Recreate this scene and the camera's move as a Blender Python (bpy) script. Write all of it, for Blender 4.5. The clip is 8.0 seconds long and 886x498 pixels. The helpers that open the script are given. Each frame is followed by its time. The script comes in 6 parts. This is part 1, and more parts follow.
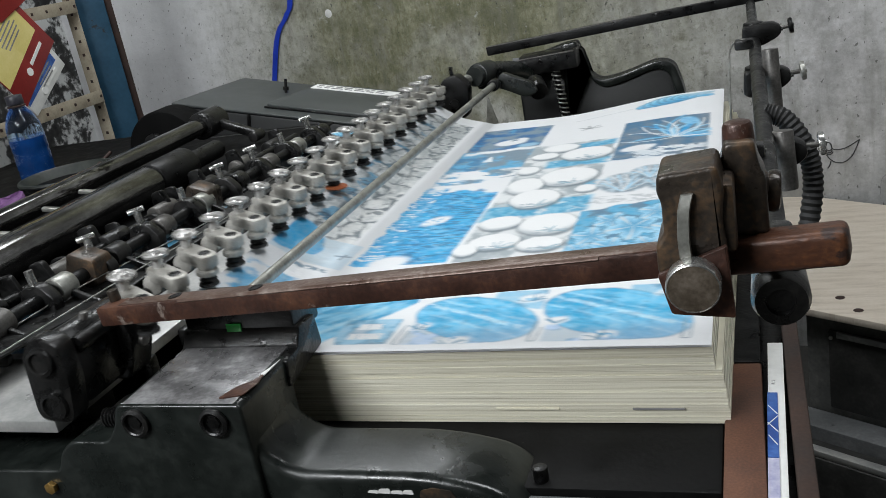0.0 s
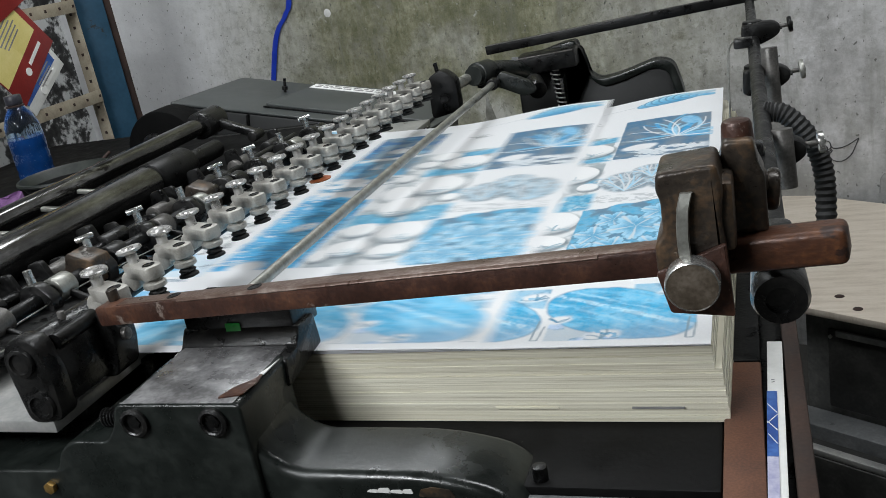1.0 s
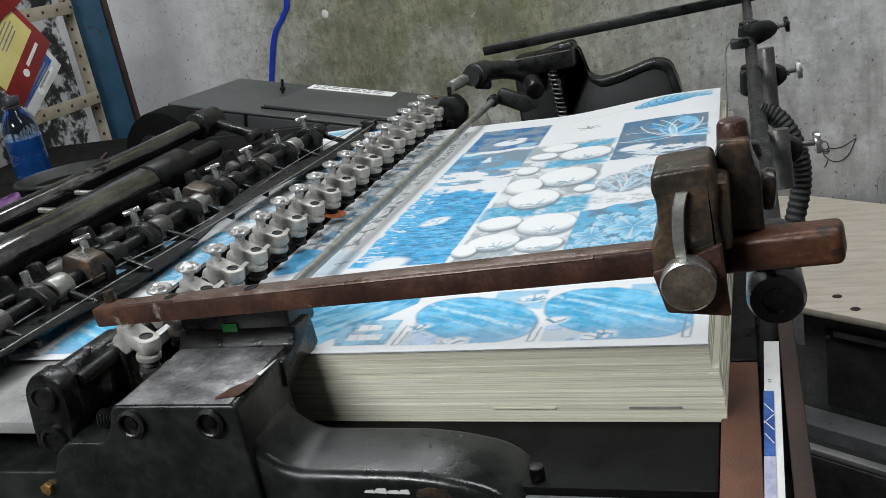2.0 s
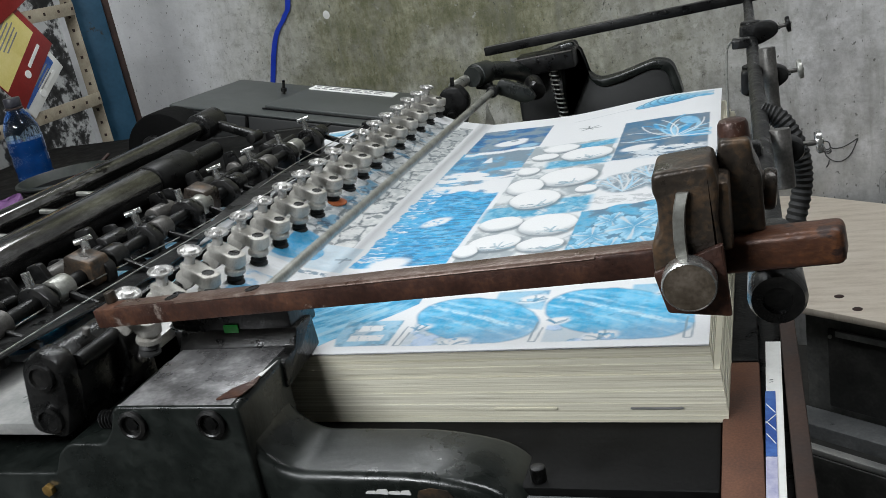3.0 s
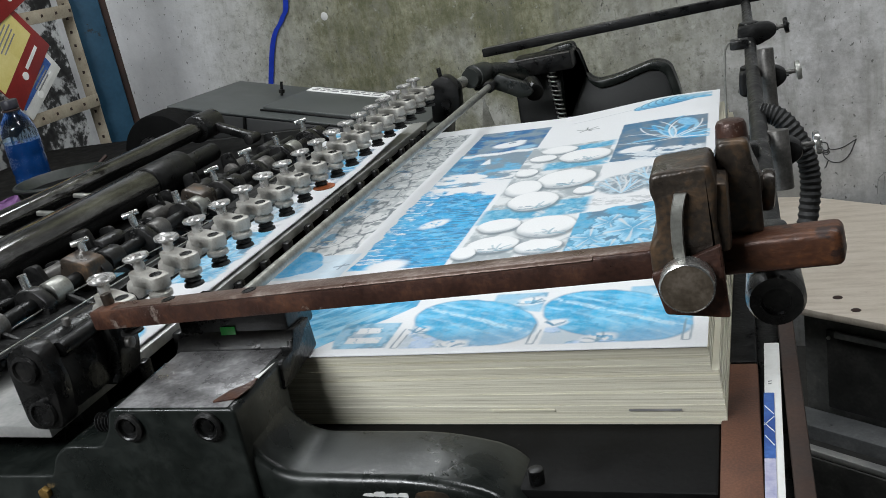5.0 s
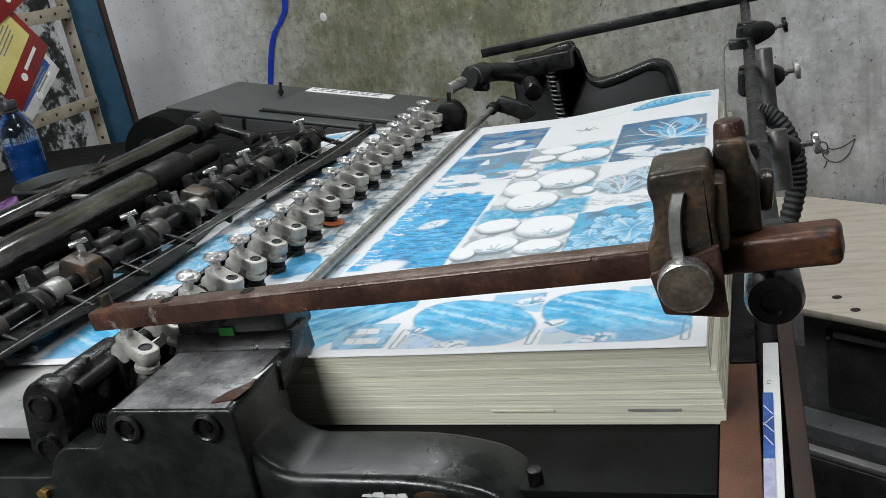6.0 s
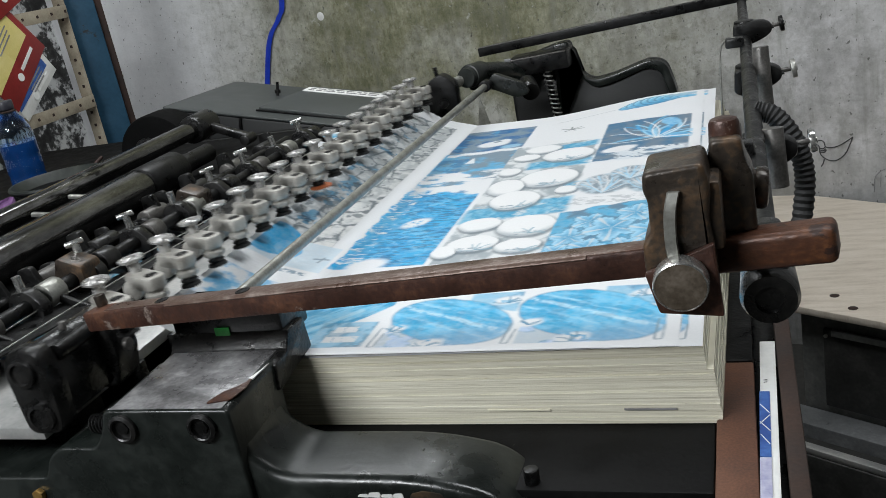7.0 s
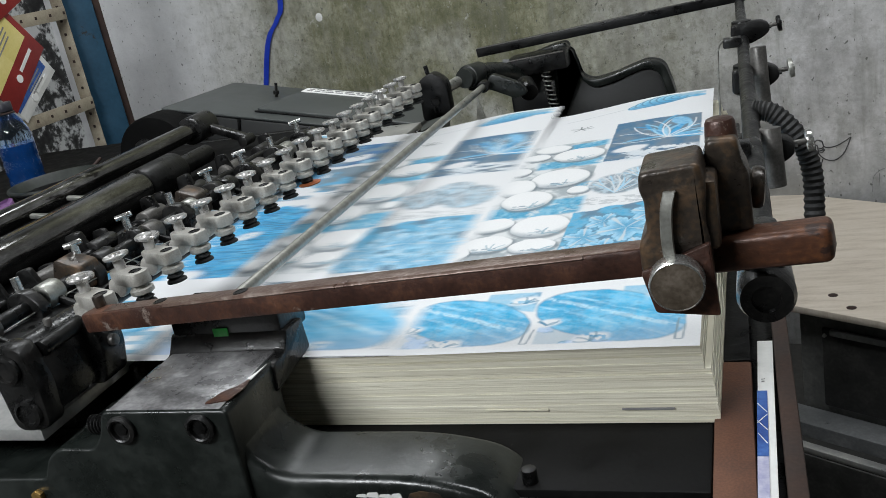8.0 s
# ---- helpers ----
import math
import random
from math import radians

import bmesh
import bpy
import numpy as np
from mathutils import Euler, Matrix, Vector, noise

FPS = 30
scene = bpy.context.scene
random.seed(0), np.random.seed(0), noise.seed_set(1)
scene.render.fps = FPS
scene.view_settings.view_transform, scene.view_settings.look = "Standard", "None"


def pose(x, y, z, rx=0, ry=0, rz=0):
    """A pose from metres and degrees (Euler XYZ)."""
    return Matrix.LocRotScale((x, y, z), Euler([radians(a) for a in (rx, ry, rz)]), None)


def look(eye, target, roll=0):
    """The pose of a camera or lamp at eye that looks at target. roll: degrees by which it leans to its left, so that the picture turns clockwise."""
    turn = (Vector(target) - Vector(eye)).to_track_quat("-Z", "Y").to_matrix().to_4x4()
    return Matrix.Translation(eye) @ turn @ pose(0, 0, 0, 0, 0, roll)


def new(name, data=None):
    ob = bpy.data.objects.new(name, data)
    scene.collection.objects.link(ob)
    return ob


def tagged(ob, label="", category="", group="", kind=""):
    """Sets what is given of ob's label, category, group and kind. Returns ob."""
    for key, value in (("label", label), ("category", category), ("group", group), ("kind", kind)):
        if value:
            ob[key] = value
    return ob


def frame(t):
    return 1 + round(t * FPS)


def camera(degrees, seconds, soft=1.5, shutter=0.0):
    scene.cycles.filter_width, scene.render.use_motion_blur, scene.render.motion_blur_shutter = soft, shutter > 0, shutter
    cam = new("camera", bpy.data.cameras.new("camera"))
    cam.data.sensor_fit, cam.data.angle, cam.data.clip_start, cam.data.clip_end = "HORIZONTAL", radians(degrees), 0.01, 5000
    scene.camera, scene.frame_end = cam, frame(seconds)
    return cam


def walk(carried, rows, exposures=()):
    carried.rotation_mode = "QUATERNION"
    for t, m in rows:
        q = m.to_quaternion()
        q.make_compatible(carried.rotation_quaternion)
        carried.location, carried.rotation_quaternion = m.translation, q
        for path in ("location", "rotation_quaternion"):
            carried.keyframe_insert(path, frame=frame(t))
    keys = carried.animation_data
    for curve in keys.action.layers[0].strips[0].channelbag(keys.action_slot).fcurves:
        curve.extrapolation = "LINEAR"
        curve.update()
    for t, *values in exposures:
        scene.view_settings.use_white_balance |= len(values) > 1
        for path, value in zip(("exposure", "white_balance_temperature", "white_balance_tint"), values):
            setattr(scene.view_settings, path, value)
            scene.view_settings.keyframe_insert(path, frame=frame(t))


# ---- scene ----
cam = camera(52.21, 8.0, soft=0.85, shutter=0.55)
PATH = [
    (0.0, (0.0393, -0.6570, 1.2882), (-0.2901, 0.2280, 0.9591), -10.459),
    (0.5, (0.0392, -0.6564, 1.2877), (-0.2903, 0.2283, 0.9580), -10.558),
    (1.0, (0.0394, -0.6565, 1.2876), (-0.2895, 0.2284, 0.9579), -10.544),
    (1.5, (0.0401, -0.6565, 1.2874), (-0.2868, 0.2293, 0.9578), -10.530),
    (3.0, (0.0412, -0.6558, 1.2868), (-0.2879, 0.2297, 0.9586), -10.714),
    (3.5, (0.0407, -0.6556, 1.2865), (-0.2878, 0.2304, 0.9591), -10.674),
    (4.0, (0.0404, -0.6537, 1.2856), (-0.2889, 0.2318, 0.9577), -10.716),
    (4.5, (0.0409, -0.6535, 1.2859), (-0.2870, 0.2327, 0.9587), -10.700),
    (6.0, (0.0421, -0.6526, 1.2854), (-0.2852, 0.2342, 0.9588), -10.829),
    (6.5, (0.0430, -0.6514, 1.2846), (-0.2834, 0.2357, 0.9583), -10.889),
    (7.0, (0.0436, -0.6507, 1.2844), (-0.2821, 0.2363, 0.9570), -10.940),
    (7.5, (0.0450, -0.6508, 1.2842), (-0.2809, 0.2363, 0.9574), -10.997),
    (8.0, (0.0453, -0.6514, 1.2842), (-0.2798, 0.2360, 0.9574), -11.058),
]

walk(cam, [(t, look(e, g, r)) for t, e, g, r in PATH])

# ---- light: a closed workshop lit by white tubes under the ceiling ----
world = bpy.data.worlds.new("world")
scene.world = world
world.use_nodes = True
world.node_tree.nodes["Background"].inputs[0].default_value = (0.75, 0.85, 1.0, 1)
world.node_tree.nodes["Background"].inputs[1].default_value = 0.25
scene.view_settings.exposure = 0.0


def area_lamp(name, x, y, z, lean, turn, watts, colour):
    data = bpy.data.lights.new(name, "AREA")
    data.shape, data.size, data.size_y, data.energy, data.color = "RECTANGLE", 1.25, 0.30, watts, colour
    ob = new(name, data)
    ob.matrix_world = pose(x, y, z, lean, 0, turn)
    return ob


# place, lean towards the press, turn and power of each tube lamp
LAMPS = [(0.45, 0.20, 2.50, 0, 0, 14), (-0.95, 1.25, 2.50, 0, 55, 19), (-1.10, -1.40, 2.20, 42, -24, 46)]
for x, y, z, lean, turn, w in LAMPS:
    area_lamp("tube_light", x, y, z, lean, turn, w, (0.935, 0.97, 1.0))

# ---- materials ----


def mat(name, cols, rough=0.6, metal=0.0, scale=30.0, bump=0.15, fine=220.0, rvar=0.15, wear=None, wear_at=0.62, wear_scale=14.0, stretch=(1, 1, 1), spec=0.5):
    """Two scales of variation between the colours, worn patches, grain in the relief and gloss."""
    m = bpy.data.materials.new(name)
    m.use_nodes = True
    nt = m.node_tree
    b = nt.nodes["Principled BSDF"]
    tc = nt.nodes.new("ShaderNodeTexCoord")
    mp = nt.nodes.new("ShaderNodeMapping")
    mp.inputs["Scale"].default_value = stretch
    nt.links.new(tc.outputs["Object"], mp.inputs[0])
    n1 = nt.nodes.new("ShaderNodeTexNoise")
    n1.inputs["Scale"].default_value, n1.inputs["Detail"].default_value, n1.inputs["Roughness"].default_value = scale, 6, 0.62
    n2 = nt.nodes.new("ShaderNodeTexNoise")
    n2.inputs["Scale"].default_value, n2.inputs["Detail"].default_value = fine, 3
    nt.links.new(mp.outputs[0], n1.inputs[0])
    nt.links.new(mp.outputs[0], n2.inputs[0])
    mix = nt.nodes.new("ShaderNodeMath")
    mix.operation = "MULTIPLY_ADD"
    nt.links.new(n2.outputs[0], mix.inputs[0])
    mix.inputs[1].default_value = 0.35
    nt.links.new(n1.outputs[0], mix.inputs[2])
    ramp = nt.nodes.new("ShaderNodeValToRGB")
    els = ramp.color_ramp.elements
    lo, hi = 0.45, 0.9
    els[0].position, els[1].position = lo, hi
    for i in range(len(cols) - 2):
        els.new(lo + (hi - lo) * (i + 1) / (len(cols) - 1))
    for el, c in zip(els, cols):
        el.color = (*c, 1)
    nt.links.new(mix.outputs[0], ramp.inputs[0])
    out = ramp.outputs[0]
    if wear:
        n3 = nt.nodes.new("ShaderNodeTexNoise")
        n3.inputs["Scale"].default_value, n3.inputs["Detail"].default_value, n3.inputs["Roughness"].default_value = wear_scale, 8, 0.7
        nt.links.new(mp.outputs[0], n3.inputs[0])
        r3 = nt.nodes.new("ShaderNodeValToRGB")
        r3.color_ramp.elements[0].position, r3.color_ramp.elements[1].position = wear_at, wear_at + 0.04
        nt.links.new(n3.outputs[0], r3.inputs[0])
        mx = nt.nodes.new("ShaderNodeMix")
        mx.data_type = "RGBA"
        nt.links.new(r3.outputs[0], mx.inputs[0])
        nt.links.new(out, mx.inputs[6])
        mx.inputs[7].default_value = (*wear, 1)
        out = mx.outputs[2]
    nt.links.new(out, b.inputs["Base Color"])
    rr = nt.nodes.new("ShaderNodeMapRange")
    rr.inputs["From Min"].default_value, rr.inputs["From Max"].default_value = 0.3, 0.7
    rr.inputs["To Min"].default_value, rr.inputs["To Max"].default_value = max(rough - rvar, 0.03), min(rough + rvar, 1)
    nt.links.new(n1.outputs[0], rr.inputs[0])
    nt.links.new(rr.outputs[0], b.inputs["Roughness"])
    b.inputs["Metallic"].default_value = metal
    b.inputs["Specular IOR Level"].default_value = spec
    bp = nt.nodes.new("ShaderNodeBump")
    bp.inputs["Strength"].default_value, bp.inputs["Distance"].default_value = bump, 0.002
    nt.links.new(mix.outputs[0], bp.inputs["Height"])
    nt.links.new(bp.outputs[0], b.inputs["Normal"])
    return m


M_RUST = mat("rusty_steel", [(0.030, 0.016, 0.013), (0.068, 0.031, 0.022), (0.15, 0.064, 0.034)], 0.42, 0.3, 24, 0.6, 300, 0.18, (0.26, 0.21, 0.18), 0.60, 30)
M_DULLBLACK = mat("dull_black_iron", [(0.0015, 0.0015, 0.0015), (0.003, 0.003, 0.003), (0.007, 0.007, 0.007)], 0.75, 0.0, 30, 0.4, 200, 0.15, spec=0.10)
M_STUB = mat("orange_rusty_steel", [(0.035, 0.016, 0.011), (0.085, 0.034, 0.018), (0.21, 0.082, 0.030)], 0.42, 0.2, 16, 0.5, 220, 0.18, (0.035, 0.018, 0.014), 0.54, 16, (1, 1.6, 1.6))
M_DECK = mat("black_oily_deck", [(0.0015, 0.0015, 0.0015), (0.003, 0.003, 0.003), (0.007, 0.007, 0.0065)], 0.55, 0.0, 22, 0.4, 200, 0.2, (0.06, 0.058, 0.052), 0.68, 46, spec=0.14)
M_RAILWORN = mat("rubbed_rusty_steel", [(0.07, 0.036, 0.026), (0.13, 0.085, 0.066), (0.30, 0.25, 0.22)], 0.40, 0.3, 20, 0.8, 260, 0.2, (0.10, 0.052, 0.036), 0.56, 9)
M_DARKBROWN = mat("dark_brown_plate", [(0.016, 0.010, 0.008), (0.032, 0.018, 0.013), (0.050, 0.027, 0.019)], 0.85, 0.0, 16, 0.25, 300, 0.12)
M_LILAC = mat("pale_lilac_print", [(0.30, 0.30, 0.48), (0.42, 0.42, 0.56), (0.55, 0.55, 0.64)], 0.4, 0.0, 90, 0.1, 300, 0.05)
M_LEDGE = mat("scuffed_blue_grey_steel", [(0.10, 0.104, 0.108), (0.15, 0.155, 0.158), (0.23, 0.235, 0.235)], 0.45, 0.1, 18, 0.25, 160, 0.1, (0.03, 0.03, 0.03), 0.64, 30)
M_RUSTDARK = mat("oily_rusty_casting", [(0.018, 0.015, 0.013), (0.045, 0.035, 0.027), (0.15, 0.088, 0.045)], 0.36, 0.3, 30, 0.5, 260, 0.2)
M_RUSTPLATE = mat("brown_rusty_plate", [(0.05, 0.024, 0.016), (0.12, 0.052, 0.030), (0.19, 0.088, 0.05)], 0.75, 0.1, 12, 0.25, 500, 0.12, (0.02, 0.017, 0.016), 0.60, 7)
M_BLACK = mat("black_enamel", [(0.003, 0.003, 0.003), (0.007, 0.007, 0.007), (0.018, 0.017, 0.016)], 0.30, 0.0, 30, 0.35, 240, 0.14, (0.09, 0.085, 0.08), 0.70, 34, spec=0.4)
M_BLACKMATT = mat("black_oily_iron", [(0.0015, 0.0015, 0.0015), (0.004, 0.004, 0.004), (0.012, 0.012, 0.0115)], 0.38, 0.0, 40, 0.5, 260, 0.2, (0.022, 0.021, 0.019), 0.70, 40, spec=0.28)
M_GREENPAINT = mat("dark_green_machine_paint", [(0.005, 0.0065, 0.0058), (0.0085, 0.011, 0.0098), (0.018, 0.022, 0.0195)], 0.33, 0.0, 22, 0.3, 160, 0.16, (0.006, 0.006, 0.006), 0.64, 20)
# rubbed paint, lightened so that the reflection on it sits in the base colour
M_WORNSHEEN = mat("rubbed_paint_with_sheen", [(0.10, 0.098, 0.10), (0.20, 0.197, 0.20), (0.42, 0.415, 0.42)], 0.32, 0.5, 26, 0.3, 260, 0.14, (0.03, 0.018, 0.015), 0.66, 16)
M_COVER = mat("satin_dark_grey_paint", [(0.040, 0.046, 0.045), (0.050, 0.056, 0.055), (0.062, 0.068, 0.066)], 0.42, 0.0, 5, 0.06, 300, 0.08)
M_COVERSIDE = mat("near_black_satin", [(0.006, 0.007, 0.007), (0.010, 0.011, 0.011), (0.018, 0.018, 0.018)], 0.5, 0.0, 8, 0.1, 200, 0.1)
M_ALU = mat("cast_aluminium", [(0.28, 0.265, 0.235), (0.43, 0.415, 0.38), (0.57, 0.555, 0.515)], 0.42, 0.4, 60, 0.25, 600, 0.12, (0.26, 0.24, 0.19), 0.66, 60)
M_CHROME = mat("bright_steel", [(0.45, 0.45, 0.44), (0.62, 0.62, 0.60), (0.75, 0.75, 0.73)], 0.25, 0.9, 80, 0.1, 500, 0.1, (0.20, 0.15, 0.10), 0.70, 50)
M_KNOB = mat("satin_turned_aluminium", [(0.36, 0.355, 0.34), (0.50, 0.49, 0.475), (0.64, 0.63, 0.61)], 0.30, 0.6, 80, 0.1, 500, 0.1)
M_STEEL = mat("dull_steel_rod", [(0.22, 0.22, 0.20), (0.34, 0.34, 0.31), (0.46, 0.46, 0.43)], 0.38, 0.7, 60, 0.15, 400, 0.12, (0.16, 0.12, 0.05), 0.64, 40)
M_OILSTEEL = mat("oiled_black_roller", [(0.07, 0.07, 0.07), (0.15, 0.147, 0.143), (0.32, 0.315, 0.31)], 0.15, 0.95, 26, 0.015, 240, 0.05, (0.03, 0.028, 0.026), 0.60, 22, (1, 0.35, 1))
M_RUBBER = mat("black_rubber", [(0.008, 0.008, 0.008), (0.014, 0.014, 0.014), (0.024, 0.024, 0.024)], 0.6, 0.0, 50, 0.2, 300, 0.1)
M_ORANGE = mat("orange_rubber", [(0.30, 0.07, 0.02), (0.42, 0.11, 0.03), (0.50, 0.15, 0.05)], 0.6, 0.0, 60, 0.1, 300, 0.1)
M_GREENTAPE = mat("green_tape", [(0.01, 0.24, 0.03), (0.015, 0.33, 0.04), (0.02, 0.40, 0.06)], 0.4, 0.0, 60, 0.05, 300, 0.1)
M_CABINET = mat("scuffed_grey_green_steel", [(0.09, 0.092, 0.086), (0.15, 0.152, 0.144), (0.25, 0.246, 0.232)], 0.5, 0.1, 14, 0.2, 120, 0.15, (0.14, 0.13, 0.12), 0.70, 26)
M_DOOR = mat("scuffed_dark_steel", [(0.020, 0.020, 0.019), (0.038, 0.038, 0.036), (0.075, 0.073, 0.068)], 0.5, 0.1, 16, 0.25, 140, 0.15, (0.14, 0.13, 0.12), 0.68, 22)
M_WOOD = mat("pale_plywood", [(0.56, 0.48, 0.39), (0.69, 0.61, 0.51), (0.77, 0.69, 0.60)], 0.7, 0.0, 9, 0.12, 120, 0.1, (0.36, 0.27, 0.20), 0.68, 16, (1, 6, 1))
M_BLUEPAINT = mat("chipped_blue_paint", [(0.008, 0.035, 0.065), (0.012, 0.055, 0.10), (0.02, 0.075, 0.13)], 0.5, 0.0, 9, 0.2, 90, 0.12, (0.02, 0.018, 0.016), 0.64, 12)
M_BROWN = mat("brown_old_timber", [(0.015, 0.008, 0.006), (0.03, 0.014, 0.010), (0.05, 0.026, 0.018)], 0.7, 0.0, 20, 0.2, 120, 0.1)
M_RACK = mat("cream_slotted_steel", [(0.25, 0.21, 0.16), (0.38, 0.33, 0.25), (0.46, 0.41, 0.32)], 0.55, 0.1, 18, 0.15, 160, 0.1, (0.13, 0.07, 0.04), 0.66, 24)
M_FLOOR = mat("oily_concrete", [(0.03, 0.03, 0.028), (0.06, 0.058, 0.053), (0.10, 0.096, 0.088)], 0.75, 0.0, 3, 0.3, 60, 0.15)
M_PLAIN = mat("grey_limewash", [(0.14, 0.14, 0.13), (0.20, 0.20, 0.185), (0.26, 0.26, 0.24)], 0.9, 0.0, 3, 0.2, 60, 0.05)
M_BOARD = mat("worn_feed_board", [(0.30, 0.31, 0.30), (0.42, 0.42, 0.41), (0.55, 0.54, 0.51)], 0.35, 0.4, 12, 0.12, 200, 0.12, (0.20, 0.17, 0.12), 0.68, 20)
M_CARD = mat("white_card", [(0.66, 0.66, 0.64), (0.74, 0.74, 0.72), (0.80, 0.80, 0.78)], 0.6, 0.0, 20, 0.05, 200, 0.06)
M_RED = mat("dark_red_print", [(0.20, 0.015, 0.015), (0.26, 0.02, 0.02), (0.32, 0.03, 0.028)], 0.35, 0.0, 10, 0.03, 200, 0.06)
M_YELLOW = mat("yellow_print", [(0.62, 0.52, 0.16), (0.70, 0.60, 0.22), (0.76, 0.66, 0.28)], 0.35, 0.0, 10, 0.03, 200, 0.06)
M_GREY = mat("grey_ink", [(0.16, 0.16, 0.16), (0.22, 0.22, 0.22), (0.28, 0.28, 0.28)], 0.6, 0.0, 40, 0.03, 200, 0.06)
M_INKBLUE = mat("deep_blue_ink", [(0.02, 0.05, 0.22), (0.03, 0.09, 0.32), (0.06, 0.16, 0.45)], 0.4, 0.0, 60, 0.03, 300, 0.06)
M_STRAP = mat("blue_plastic_strap", [(0.008, 0.03, 0.34), (0.012, 0.045, 0.45), (0.02, 0.06, 0.55)], 0.35, 0.0, 20, 0.05, 200, 0.06)
M_PENCIL = mat("charcoal_line", [(0.03, 0.03, 0.03), (0.05, 0.05, 0.05), (0.08, 0.08, 0.08)], 0.9, 0.0, 60, 0.05, 200, 0.05)
M_KNOBFACE = mat("stained_brown_steel", [(0.09, 0.07, 0.05), (0.15, 0.12, 0.09), (0.24, 0.20, 0.16)], 0.42, 0.6, 50, 0.2, 400, 0.14)
M_RODS = mat("grey_brown_steel", [(0.07, 0.066, 0.062), (0.12, 0.115, 0.108), (0.19, 0.18, 0.17)], 0.42, 0.5, 50, 0.2, 400, 0.12)
M_WHITEWASH = mat("bright_whitewash", [(0.66, 0.66, 0.67), (0.78, 0.78, 0.79), (0.84, 0.84, 0.85)], 0.9, 0.0, 6, 0.3, 70, 0.05, (0.25, 0.25, 0.24), 0.70, 22)
M_BRASS = mat("dirty_brass", [(0.20, 0.11, 0.03), (0.38, 0.23, 0.07), (0.52, 0.34, 0.12)], 0.35, 0.8, 60, 0.15, 300, 0.12)
M_BIN = mat("dark_green_plastic", [(0.008, 0.011, 0.009), (0.014, 0.018, 0.015), (0.03, 0.035, 0.028)], 0.5, 0.0, 20, 0.1, 150, 0.1)
M_CAP = mat("dark_cap_plastic", [(0.02, 0.02, 0.03), (0.03, 0.03, 0.04), (0.05, 0.05, 0.06)], 0.45, 0.0, 40, 0.05, 200, 0.08)
M_PURPLE = mat("purple_rag", [(0.08, 0.03, 0.10), (0.16, 0.07, 0.19), (0.26, 0.14, 0.30)], 0.9, 0.0, 30, 0.4, 200, 0.05)


def link_chain(nt, kind, **ins):
    n = nt.nodes.new(kind)
    for k, v in ins.items():
        n.inputs[k].default_value = v
    return n


def blend(nt, fac, a, b):
    mx = nt.nodes.new("ShaderNodeMix")
    mx.data_type = "RGBA"
    for sock, v in ((mx.inputs[0], fac), (mx.inputs[6], a), (mx.inputs[7], b)):
        if isinstance(v, bpy.types.NodeSocket):
            nt.links.new(v, sock)
        elif isinstance(v, tuple):
            sock.default_value = (*v, 1)
        else:
            sock.default_value = v
    return mx.outputs[2]


def step_ramp(nt, src, lo, hi, flip=False):
    r = nt.nodes.new("ShaderNodeMapRange")
    r.inputs["From Min"].default_value, r.inputs["From Max"].default_value = lo, hi
    r.inputs["To Min"].default_value, r.inputs["To Max"].default_value = (1, 0) if flip else (0, 1)
    nt.links.new(src, r.inputs[0])
    return r.outputs[0]


def times(nt, a, b):
    n = nt.nodes.new("ShaderNodeMath")
    n.operation = "MULTIPLY"
    for sock, v in zip(n.inputs, (a, b)):
        if isinstance(v, bpy.types.NodeSocket):
            nt.links.new(v, sock)
        else:
            sock.default_value = v
    return n.outputs[0]


